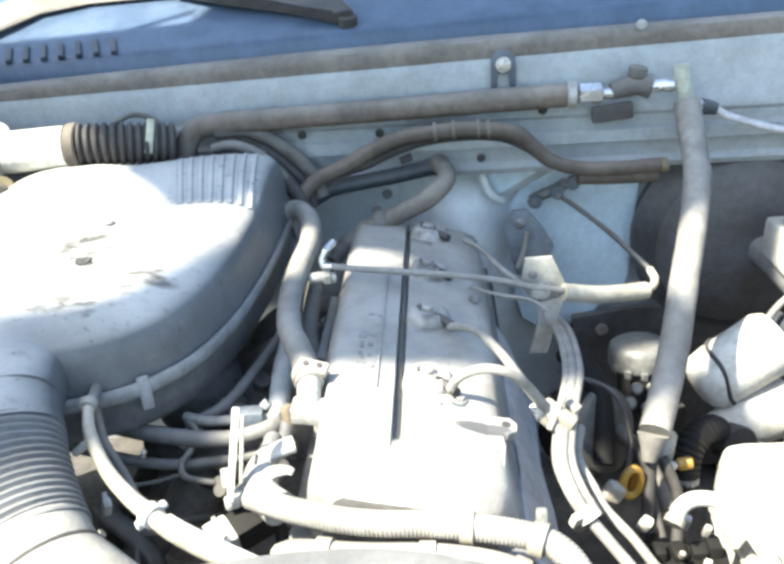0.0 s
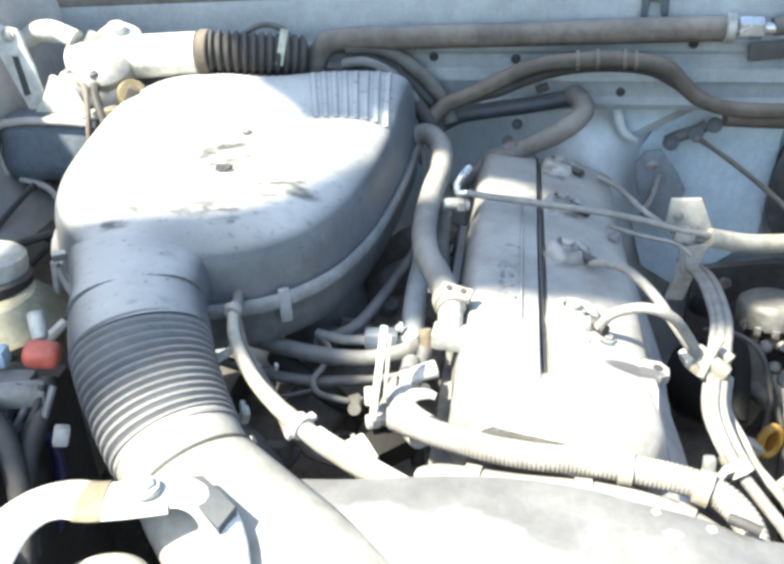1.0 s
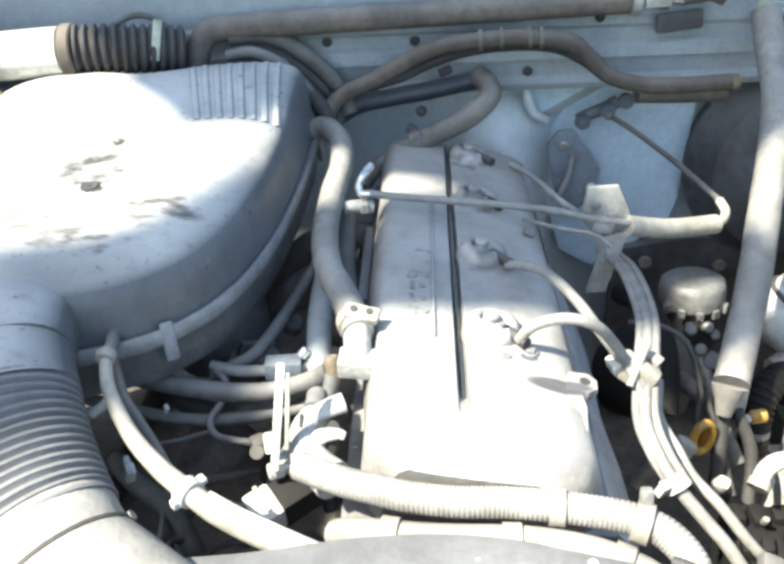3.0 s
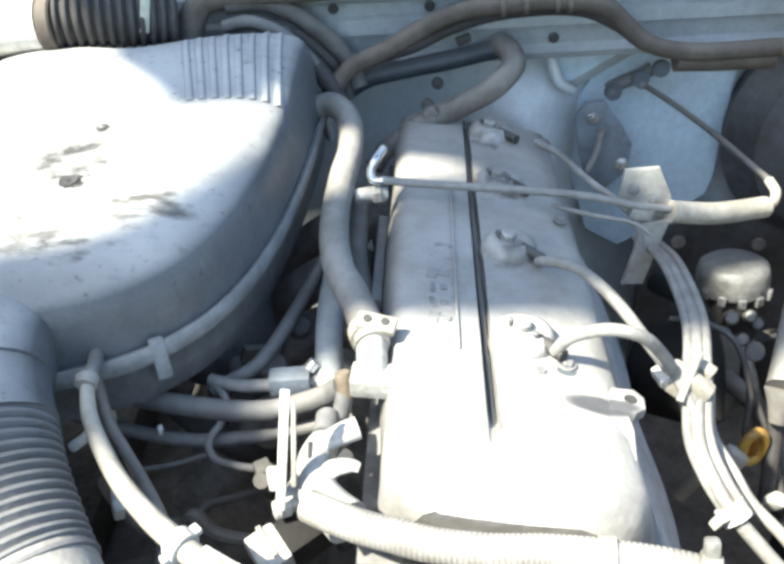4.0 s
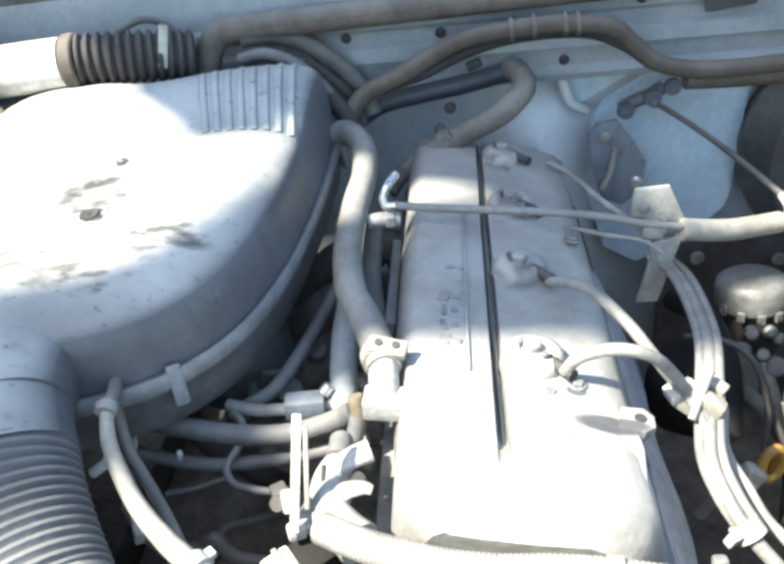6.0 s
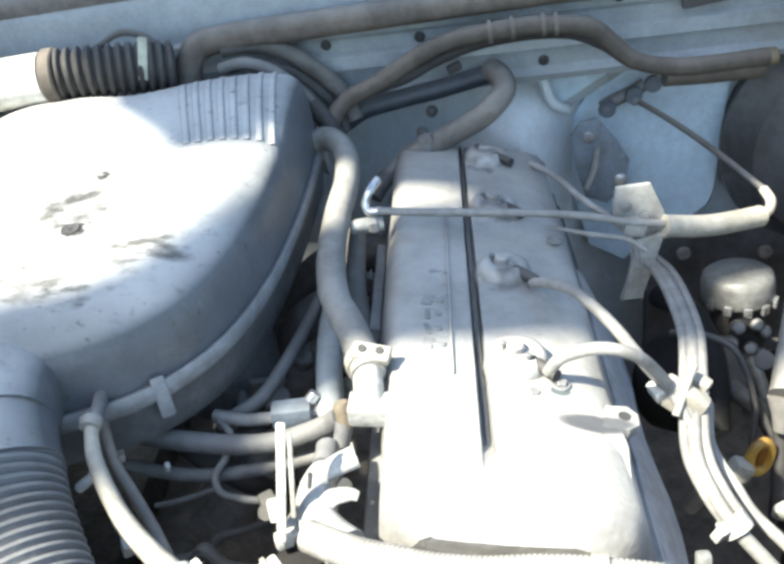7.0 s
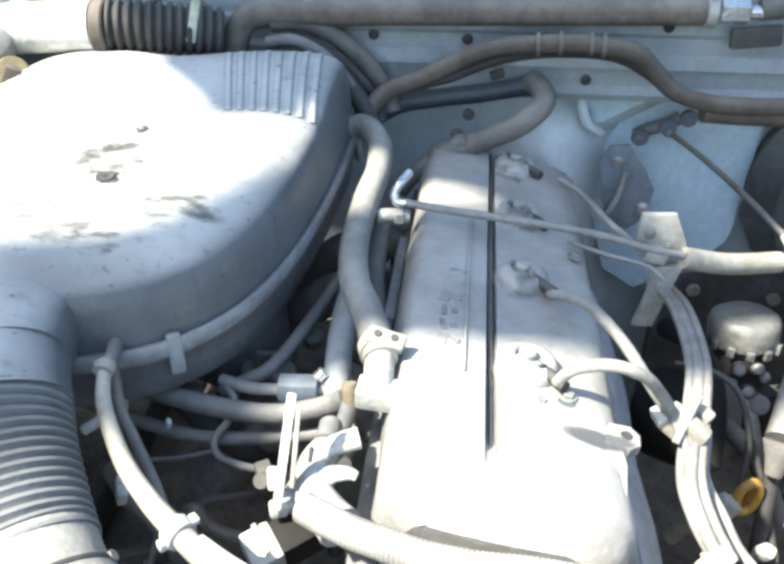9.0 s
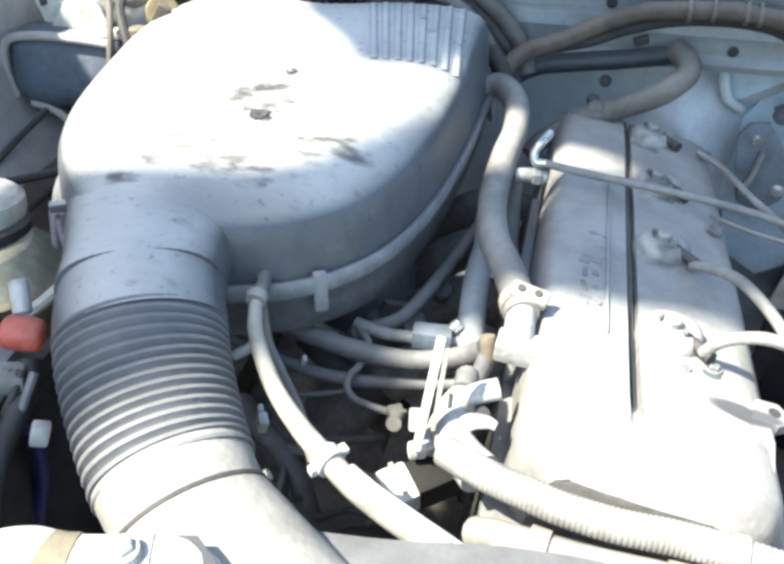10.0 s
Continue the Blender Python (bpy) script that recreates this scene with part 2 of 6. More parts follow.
for gx, gy, gr in ((0.018, 0.182, 0.034), (0.020, 0.083, 0.030), (0.023, -0.018, 0.026)):
    spots(M["alu"], (gx, gy, 0.95), (gr, gr * 0.9, 0.5), (0.15, 0.145, 0.14), 60.0, 0.36, 0.66)
spots(M["alu"], (-0.025, -0.03, 0.95), (0.020, 0.10, 0.5), (0.18, 0.18, 0.185), 140.0, 0.50, 0.72)
glass = bpy.data.materials.new("windscreen glass")
glass.use_nodes = True
gb = glass.node_tree.nodes["Principled BSDF"]
gb.inputs["Base Color"].default_value = (0.012, 0.03, 0.06, 1)
gb.inputs["Roughness"].default_value = 0.08
M["glass"] = glass


# ---- shape helpers ----
def part(name, bm, material, parent=None, label="", smooth=True):
    """Links a bmesh as one mesh object, under parent if given."""
    me = bpy.data.meshes.new(name)
    bmesh.ops.recalc_face_normals(bm, faces=bm.faces)
    bm.to_mesh(me)
    bm.free()
    me.materials.append(M[material])
    if smooth:
        me.polygons.foreach_set("use_smooth", [True] * len(me.polygons))
        me.set_sharp_from_angle(angle=radians(38))
    ob = new(name, me)
    if parent is not None:
        ob.parent = parent
        ob.matrix_parent_inverse = stands(parent).inverted()
    if label:
        ob["label"] = label
    return ob


def stands(ob):
    """An object's pose in the world."""
    m = ob.matrix_basis.copy()
    return stands(ob.parent) @ ob.matrix_parent_inverse @ m if ob.parent else m


def thing(name, at, label, category, turn=(0, 0, 0), group="", kind=""):
    ob = new(name)
    ob.empty_display_size = 0.02
    ob.location, ob.rotation_euler = at, [radians(a) for a in turn]
    return tagged(ob, label, category, group, kind)


def spline(pts, per=8, closed=False):
    """Points along a smooth curve through pts."""
    p = [Vector(q) for q in pts]
    n, out = len(p), []
    for i in range(n if closed else n - 1):
        a = p[i - 1] if closed or i else p[0] * 2 - p[1]
        b, c = p[i], p[(i + 1) % n]
        d = p[(i + 2) % n] if closed or i + 2 < n else c * 2 - b
        for k in range(per):
            s = k / per
            out.append(0.5 * ((2 * b) + (c - a) * s + (2 * a - 5 * b + 4 * c - d) * s * s + (3 * b - a - 3 * c + d) * s ** 3))
    if not closed:
        out.append(p[-1])
    return out


def tube(pts, r, per=8, sides=14, ends=True, wave=0.0, pitch=0.006, flat=1.0, bm=None, taper=None, lump=0.0):
    """A hose, pipe or cable along a curve through pts. wave and pitch: corrugations; taper: the radius at the far end; flat: height over width."""
    bm = bm or bmesh.new()
    if wave:
        path = spline(pts, 24)
        lens = [0.0]
        for a, b in zip(path, path[1:]):
            lens.append(lens[-1] + (b - a).length)
        steps = max(int(lens[-1] / pitch * 6), 8)
        line, j = [], 0
        for k in range(steps + 1):
            want = lens[-1] * k / steps
            while j < len(path) - 2 and lens[j + 1] < want:
                j += 1
            f = (want - lens[j]) / max(lens[j + 1] - lens[j], 1e-9)
            line.append(path[j].lerp(path[j + 1], f))
    else:
        line = spline(pts, per)
    n = len(line)
    side = None
    rings = []
    for i, q in enumerate(line):
        way = (line[min(i + 1, n - 1)] - line[max(i - 1, 0)]).normalized()
        if side is None:
            side = way.cross(Vector((0, 0, 1)))
            if side.length < 0.1:
                side = way.cross(Vector((1, 0, 0)))
        side = (side - way * side.dot(way)).normalized()
        up = side.cross(way)
        rr = r if taper is None else r + (taper - r) * i / (n - 1)
        if wave:
            rr += wave * (0.85, 1, 0.85, -0.4, -1, -0.4)[i % 6]
        if lump:
            rr *= 1 + lump * noise.noise(q * 45)
        rings.append([bm.verts.new(q + side * math.cos(a) * rr + up * math.sin(a) * rr * flat) for a in (2 * math.pi * k / sides for k in range(sides))])
    for a, b in zip(rings, rings[1:]):
        for k in range(sides):
            bm.faces.new((a[k], a[(k + 1) % sides], b[(k + 1) % sides], b[k]))
    if ends:
        bm.faces.new(rings[0])
        bm.faces.new(rings[-1])
    return bm


def box(size, at=(0, 0, 0), turn=(0, 0, 0), bevel=0.0, bm=None, seg=2):
    bm = bm or bmesh.new()
    made = bmesh.ops.create_cube(bm, size=1.0, matrix=pose(*at, *turn) @ Matrix.Diagonal((*size, 1)))
    if bevel:
        vs = set(made["verts"])
        es = [e for e in bm.edges if e.verts[0] in vs and e.verts[1] in vs]
        bmesh.ops.bevel(bm, geom=es, offset=bevel, segments=seg, profile=0.6, affect="EDGES")
    return bm


def lathe(profile, at=(0, 0, 0), turn=(0, 0, 0), sides=28, bm=None):
    """A body of revolution: profile is (radius, height) from below up; closed where the radius is 0."""
    bm = bm or bmesh.new()
    m = pose(*at, *turn)
    rings = []
    for r, h in profile:
        if r < 1e-6:
            rings.append([bm.verts.new(m @ Vector((0, 0, h)))])
        else:
            rings.append([bm.verts.new(m @ Vector((r * math.cos(a), r * math.sin(a), h))) for a in (2 * math.pi * k / sides for k in range(sides))])
    for a, b in zip(rings, rings[1:]):
        for k in range(sides):
            k2 = (k + 1) % sides
            if len(a) == 1 and len(b) == 1:
                continue
            if len(a) == 1:
                bm.faces.new((a[0], b[k2], b[k]))
            elif len(b) == 1:
                bm.faces.new((a[k], a[k2], b[0]))
            else:
                bm.faces.new((a[k], a[k2], b[k2], b[k]))
    for ring in (rings[0], rings[-1]):
        if len(ring) > 1:
            bm.faces.new(ring)
    return bm


def disc(r, h, at, turn=(0, 0, 0), edge=0.0015, sides=20, bm=None):
    return lathe([(0, 0), (r - edge, 0), (r, edge), (r, h - edge), (r - edge, h), (0, h)], at, turn, sides, bm)


def bolt(at, turn=(0, 0, 0), r=0.006, bm=None):
    """A hexagon head on a washer."""
    bm = disc(r * 1.45, 0.002, at, turn, 0.0005, 16, bm)
    return lathe([(0, 0), (r, 0), (r, r * 0.8), (r * 0.8, r), (0, r)], at, turn, 6, bm)


def plate(outline, thick, m=None, bevel=0.0, bm=None):
    """A flat sheet: outline in x, y, rising by thick."""
    bm = bm or bmesh.new()
    m = m or Matrix()
    low = [bm.verts.new(m @ Vector((x, y, 0))) for x, y in outline]
    top = [bm.verts.new(m @ Vector((x, y, thick))) for x, y in outline]
    n = len(outline)
    bm.faces.new(list(reversed(low)))
    f = bm.faces.new(top)
    for i in range(n):
        bm.faces.new((low[i], low[(i + 1) % n], top[(i + 1) % n], top[i]))
    if bevel:
        bmesh.ops.bevel(bm, geom=list(f.edges), offset=bevel, segments=2, profile=0.6, affect="EDGES")
    return bm


def hose(name, pts, r, material, label, category="hose", **kw):
    group = kw.pop("group", "")
    ob = part(name, tube(pts, r, **kw), material)
    return tagged(ob, label, category, group)


def aim(way):
    """The turn, in degrees, that points z along way."""
    return [math.degrees(a) for a in Vector(way).normalized().to_track_quat("Z", "Y").to_euler()]


def collar(pts_mid, way, r, width=0.006, material="steel", parent=None, name="clamp", label=""):
    """A band round a hose."""
    rot = Vector(way).normalized().to_track_quat("Z", "Y").to_euler()
    turn = [math.degrees(a) for a in rot]
    bm = lathe([(r - 0.001, -width / 2), (r + 0.0015, -width / 2), (r + 0.0015, width / 2), (r - 0.001, width / 2)], pts_mid, turn, 20)
    return part(name, bm, material, parent, label)


# ---- structure ----
ground = tagged(part("ground", plate([(-60, -60), (60, -60), (60, 60), (-60, 60)], 0.02, pose(0, 0, -0.02)), "ground", smooth=False), "grey asphalt ground under the vehicle", "ground", kind="structure")
# unseen dark rails, added to cover a sunlit patch on the floor
for rx in (-0.53, 0.53):
    tagged(part("dark_rail", box((0.19, 1.02, 0.06), (rx, -0.10, 0.502), (0, 0, 0), 0.008), "raildark"), "added dark rail that covers the sunlit floor patch", "chassis rail", kind="structure")
undertray = tagged(part("undertray", box((1.24, 1.3, 0.02), (0, -0.2, 0.46)), "pitch"), "greasy black floor under the engine bay", "undertray", kind="structure")


def sheet(rows, thick_way, bm=None):
    """A pressed panel: rows of points of equal count joined into quads, thickened along thick_way."""
    bm = bm or bmesh.new()
    front = [[bm.verts.new(Vector(p)) for p in r] for r in rows]
    back = [[bm.verts.new(Vector(p) + Vector(thick_way)) for p in r] for r in rows]
    R, C = len(rows), len(rows[0])
    for g, flip in ((front, False), (back, True)):
        for i in range(R - 1):
            for j in range(C - 1):
                q = [g[i][j], g[i][j + 1], g[i + 1][j + 1], g[i + 1][j]]
                bm.faces.new(q[::-1] if flip else q)
    ring = [(0, j) for j in range(C)] + [(i, C - 1) for i in range(1, R)] + [(R - 1, j) for j in range(C - 2, -1, -1)] + [(i, 0) for i in range(R - 2, 0, -1)]
    for (i, j), (k, l) in zip(ring, ring[1:] + ring[:1]):
        bm.faces.new((front[i][j], back[i][j], back[k][l], front[k][l]))
    return bm


def profile_wall(profile, xs, shape=None):
    """A panel that runs across the bay: profile of (y, z) from the top down, at each x; shape moves points."""
    rows = []
    for y, z in profile:
        rows.append([shape(x, y, z) if shape else (x, y, z) for x in xs])
    return rows


def smoothstep(a, b, v):
    s = min(max((v - a) / (b - a), 0), 1)
    return s * s * (3 - 2 * s)


def firewall_shape(x, y, z):
    """The lower firewall: a hump over the gearbox in the middle, a shallow recess on its sides."""
    hump = math.exp(-((x - 0.062) / 0.050) ** 2) * smoothstep(1.005, 0.93, z)
    return (x, y - 0.070 * hump, z)


XS = [-0.66 + 0.02 * i for i in range(67)]
upper = [(0.292, 1.112), (0.281, 1.109), (0.277, 1.100), (0.277, 1.062), (0.273, 1.058), (0.273, 1.050), (0.277, 1.046), (0.277, 1.035), (0.271, 1.031), (0.271, 1.018), (0.276, 1.012), (0.278, 0.999), (0.272, 0.992), (0.276, 0.985), (0.31, 0.982)]


def crest(x, y, z):
    """The firewall's upper edge and the cowl climb a little across the bay."""
    return (x, y, z + 0.030 * (x + 0.15) * smoothstep(1.04, 1.10, z))


firewall = tagged(part("wall_firewall", sheet(profile_wall(upper, XS, crest), (0, 0.004, 0)), "blue"), "slate blue painted firewall with pressed ridges", "firewall", kind="structure")
lower = [(0.345, 1.0), (0.350, 0.985), (0.352, 0.96), (0.350, 0.93), (0.348, 0.90), (0.35, 0.86), (0.355, 0.80), (0.37, 0.72), (0.40, 0.60), (0.42, 0.46)]
tagged(part("wall_bulkhead", sheet(profile_wall(lower, XS, firewall_shape), (0, 0.004, 0)), "bluegrey"), "dusty slate blue lower bulkhead with a hump", "bulkhead", kind="structure")

cowl = [(0.292, 1.112), (0.325, 1.118), (0.336, 1.118), (0.338, 1.138), (0.345, 1.146), (0.42, 1.168), (0.50, 1.196), (0.58, 1.23)]
tagged(part("cowl_panel", sheet(profile_wall(cowl, XS, crest), (0, 0.0, -0.004)), "cowlblue"), "dark blue cowl panel below the windscreen", "cowl panel", kind="structure")
SEAL = [(0.288, -0.016), (0.2845, -0.0165), (0.2820, -0.012), (0.2822, 0.004), (0.2850, 0.012), (0.291, 0.016), (0.300, 0.017), (0.309, 0.012)]
seal_rows = [[(x, y + 0.0012 * noise.noise(Vector((x * 9, dz * 60, 3))), 1.1205 + 0.038 * x - 0.012 * x * x + dz * (1.0 - 0.25 * smoothstep(-0.1, 0.4, x))) for x in XS] for y, dz in SEAL]
seal = part("cowl_seal", sheet(seal_rows, (0, 0.003, -0.001)), "seal")
tagged(seal, "grey-brown rubber weather strip along the cowl", "weather strip")
# the lit bend below the seal, put into a pale strip
part("lip", tube([(x, 0.2835, 1.1035 + 0.038 * x - 0.012 * x * x + 0.003 * smoothstep(-0.1, 0.4, x)) for x in XS[::6]], 0.0032, per=4, sides=8), "shieldpale", seal, "lower lip, coloured pale as a lit edge")
for cx in (0.262,):
    part("fastener", disc(0.006, 0.004, (cx, 0.2855, 1.133 + 0.038 * cx), (80, 0, 0)), "shieldpale", seal)
windscreen = part("windscreen", sheet([[(-0.68, 0.56, 1.225), (0, 0.54, 1.225), (0.68, 0.56, 1.225)], [(-0.58, 1.0, 1.62), (0, 0.97, 1.62), (0.58, 1.0, 1.62)]], (0, 0.005, 0.004)), "glass")
tagged(windscreen, "dark glossy windscreen glass above the cowl", "windscreen", kind="structure")
grille_slots = thing("cowl_grille", (-0.47, 0.36, 1.15), "black slotted air grille in the cowl", "grille")
for i in range(14):
    part("slat", box((0.007, 0.040, 0.006), (-0.64 + 0.022 * i, 0.356, 1.1505 + 0.03 * (-0.49 + 0.022 * i)), (16, 0, 20), 0.001), "navy", grille_slots)
wiper = thing("windscreen_wiper", (-0.06, 0.36, 1.15), "black windscreen wiper arm lying on the cowl", "wiper")
part("arm", plate([(0.058, 0.004), (0.082, -0.002), (0.115, 0.022), (0.165, 0.046), (0.225, 0.072), (0.30, 0.115), (0.31, 0.155), (0.22, 0.145), (0.15, 0.115), (0.10, 0.080), (0.075, 0.042)], 0.014, pose(0, 0.352, 1.156, 16, 0, 0) @ Matrix.Diagonal((-1, 1, 1, 1)), 0.004), "black", wiper)
part("blade", box((0.52, 0.008, 0.010), (-0.36, 0.515, 1.225), (15, 0, -4), 0.002), "black", wiper)
part("pivot", disc(0.012, 0.014, (-0.066, 0.358, 1.150), (15, 0, 0)), "black", wiper)
trim = part("windscreen_trim", sheet([[(x, y - 7 * max(0, abs(x) - 0.43) ** 2, z - 2 * max(0, abs(x) - 0.43) ** 2 + 0.03 * (x + 0.15)) for x in XS[::3]] for y, z in ((0.470, 1.192), (0.474, 1.197), (0.55, 1.226), (0.556, 1.222))], (0, 0.004, -0.002)), "seal")
part("plug", disc(0.011, 0.005, (-0.527, 0.490, 1.186), (16, 0, 0)), "black", trim)
tagged(trim, "grey-brown trim along the foot of the windscreen", "windscreen trim", kind="structure")


def fender_shape(sign):
    rows = []
    for z, o in ((1.07, 0.56), (1.055, 0.545), (1.0, 0.55), (0.9, 0.57), (0.75, 0.585), (0.46, 0.60)):
        rows.append([(sign * (o + 0.012 * math.sin(y * 17 + z * 9)), y, z) for y in [-0.85 + 0.06 * i for i in range(20)]])
    return rows


WING = ((1.20, 0.620), (1.15, 0.585), (1.09, 0.563), (1.03, 0.556), (0.985, 0.552), (0.952, 0.548), (0.940, 0.540), (0.930, 0.520), (0.915, 0.508), (0.86, 0.512), (0.75, 0.535), (0.46, 0.56))
wing_left = part("wall_left", sheet([[(-(o + 0.006 * math.sin(y * 11 + z * 7) + 0.03 * max(0, -0.05 - y)), y, z) for y in [-0.85 + 0.06 * i for i in range(20)]] for z, o in WING], (-0.004, 0, 0)), "wing")
for hy, hz in ((0.040, 1.030), (0.037, 1.008), (0.018, 1.004), (0.075, 0.9)):
    part("hole", disc(0.0042, 0.003, (-0.556 - 0.006 * math.sin(hy * 11 + hz * 7) if hz > 0.95 else -0.5135, hy, hz), (0, 90, 0), 0.0006, 16), "groove", wing_left)
tagged(wing_left, "dusty brown-grey inner wing panel", "inner wing", kind="structure")
# the right wing has a base colour about a quarter of the left's
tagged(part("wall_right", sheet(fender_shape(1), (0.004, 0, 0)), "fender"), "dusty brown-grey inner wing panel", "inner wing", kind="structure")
for sgn, tx, tz in ((-1, 0.725, 1.205), (1, 0.665, 1.075)):
    tagged(part("fender_top", box((0.22, 1.5, 0.02), (sgn * tx, -0.2, tz), (0, sgn * 8, 0), 0.008), "bluedark"), "dark blue painted wing top", "wing", kind="structure")
tagged(part("wall_front", box((1.16, 0.03, 0.46), (0, -0.72, 0.70), (0, 0, 0), 0.006), "pitch"), "black radiator panel at the front of the bay", "radiator panel", kind="structure")

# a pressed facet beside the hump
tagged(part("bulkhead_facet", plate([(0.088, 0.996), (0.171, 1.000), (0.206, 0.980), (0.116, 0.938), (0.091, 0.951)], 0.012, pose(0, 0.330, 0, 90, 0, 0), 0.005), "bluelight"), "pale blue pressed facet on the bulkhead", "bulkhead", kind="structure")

# the flat panel beside the hump, coloured for reflected sky, with its turned edge
side_panel = tagged(part("bulkhead_panel", plate([(0.170, 0.990), (0.290, 0.990), (0.282, 0.940), (0.276, 0.820), (0.272, 0.800), (0.231, 0.768), (0.181, 0.735), (0.140, 0.760), (0.118, 0.836), (0.112, 0.905), (0.134, 0.942)], 0.006, pose(0, 0.338, 0, 90, 0, 0), 0.002), "bluelight"), "flat bulkhead panel, pale blue for reflected sky", "bulkhead", kind="structure")
part("swage", tube([(0.086, 0.308, 1.004), (0.088, 0.300, 0.975), (0.096, 0.300, 0.952), (0.112, 0.312, 0.938)], 0.0055, sides=10), "bluegrey", side_panel)

# an unseen raised hood, its outline cut to shade the rear and a slanting band
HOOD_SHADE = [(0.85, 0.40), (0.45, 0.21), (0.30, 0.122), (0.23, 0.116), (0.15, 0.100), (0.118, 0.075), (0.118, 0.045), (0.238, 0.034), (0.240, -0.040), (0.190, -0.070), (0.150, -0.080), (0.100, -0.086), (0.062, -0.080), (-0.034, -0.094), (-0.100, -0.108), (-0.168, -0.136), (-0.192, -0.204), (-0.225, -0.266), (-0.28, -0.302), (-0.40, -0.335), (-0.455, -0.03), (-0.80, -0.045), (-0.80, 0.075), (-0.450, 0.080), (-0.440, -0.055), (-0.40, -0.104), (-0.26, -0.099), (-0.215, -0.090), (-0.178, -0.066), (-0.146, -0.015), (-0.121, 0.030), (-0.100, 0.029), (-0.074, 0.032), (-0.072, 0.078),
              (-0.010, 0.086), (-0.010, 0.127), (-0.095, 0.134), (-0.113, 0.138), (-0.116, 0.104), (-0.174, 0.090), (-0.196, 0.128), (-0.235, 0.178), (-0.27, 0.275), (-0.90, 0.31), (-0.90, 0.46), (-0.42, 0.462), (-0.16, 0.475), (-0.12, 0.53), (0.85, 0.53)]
# a strip added to join the left arms of the shade outline
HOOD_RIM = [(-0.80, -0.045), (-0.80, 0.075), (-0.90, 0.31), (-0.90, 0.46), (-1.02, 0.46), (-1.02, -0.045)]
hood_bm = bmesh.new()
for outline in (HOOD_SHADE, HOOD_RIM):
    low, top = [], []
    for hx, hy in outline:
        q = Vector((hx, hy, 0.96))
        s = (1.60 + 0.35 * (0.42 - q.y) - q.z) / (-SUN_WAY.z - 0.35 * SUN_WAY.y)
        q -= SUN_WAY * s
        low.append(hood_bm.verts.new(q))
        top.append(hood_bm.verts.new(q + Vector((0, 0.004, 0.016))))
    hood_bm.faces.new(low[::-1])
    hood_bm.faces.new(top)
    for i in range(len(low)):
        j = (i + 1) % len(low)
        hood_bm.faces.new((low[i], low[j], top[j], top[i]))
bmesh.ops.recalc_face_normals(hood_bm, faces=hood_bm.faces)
hood = tagged(part("hood", hood_bm, "bluedark", smooth=False), "unseen hood panel cut to shape the shade in the bay", "hood")
# rods added under the unseen panel
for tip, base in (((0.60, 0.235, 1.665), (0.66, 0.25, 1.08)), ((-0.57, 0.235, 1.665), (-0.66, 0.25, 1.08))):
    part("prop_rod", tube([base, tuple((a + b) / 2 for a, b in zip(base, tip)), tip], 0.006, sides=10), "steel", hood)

# ---- engine ----
LEAN = pose(0, 0, 0.95, 0, 6, 0)


def eng(bm):
    bm.transform(LEAN)
    return bm


engine = thing("engine", (0.01, 0, 0.47), "dusty aluminium engine with a ribbed twin valve cover", "engine")
part("engine_block", eng(box((0.15, 0.45, 0.32), (0.010, 0.008, -0.310), (0, 0, 0), 0.012)), "pitch", engine)
# the gap's shade is put into the head's near-black colour
part("cylinder_head", eng(box((0.172, 0.462, 0.085), (0.016, 0.006, -0.113), (0, 0, 0), 0.006)), "groove", engine, "cylinder head coloured dark as the shaded gap")
# shade's blue-grey put into the colour; slope fitted to the camera's view
part("head_side_face", eng(sheet([[(0.0955 + a + 0.002 * math.sin(40 * y), y, b) for y in [-0.222 + 0.03 * i for i in range(12)]] for a, b in ((0, -0.066), (0.010, -0.078), (0.020, -0.096), (0.030, -0.114), (0.038, -0.130))], (0.0012, 0, 0.0008))), "shield", engine, "blue-grey side face along the head")


def cover_section(y):
    """The valve cover's outline across the engine at y: (x, z) from the left foot to the right foot."""
    f = 1 - smoothstep(-0.195, -0.165, y)
    g = 0.008 * (1 - f)
    d = 1 - f
    w = 0.0029 - 0.0008 * smoothstep(0.0, 0.2, y)
    return [(-0.067, -0.060), (-0.066, -0.030), (-0.063, -0.012), (-0.058, -0.004), (-0.052, 0.0), (-0.030, 0.001), (-0.018, 0.0), (-0.002 - w, -0.002 * d - 0.0005), (-0.001 - w, -0.004 * d - g - 0.0008 * f), (-0.001 + w, -0.005 * d - g - 0.0012 * f),
            (0.000 + w, -0.005 * d - 0.0014 * f), (0.020, -0.0045 * d - 0.0025 * f), (0.040, -0.006 * d - 0.004 * f), (0.062, -0.010), (0.073, -0.014), (0.079, -0.021), (0.085, -0.040), (0.092, -0.062)]


bm = bmesh.new()
rings = []
ys = [-0.236, -0.234, -0.228] + [-0.2125 + 0.0125 * i for i in range(36)] + [0.232, 0.238, 0.240]
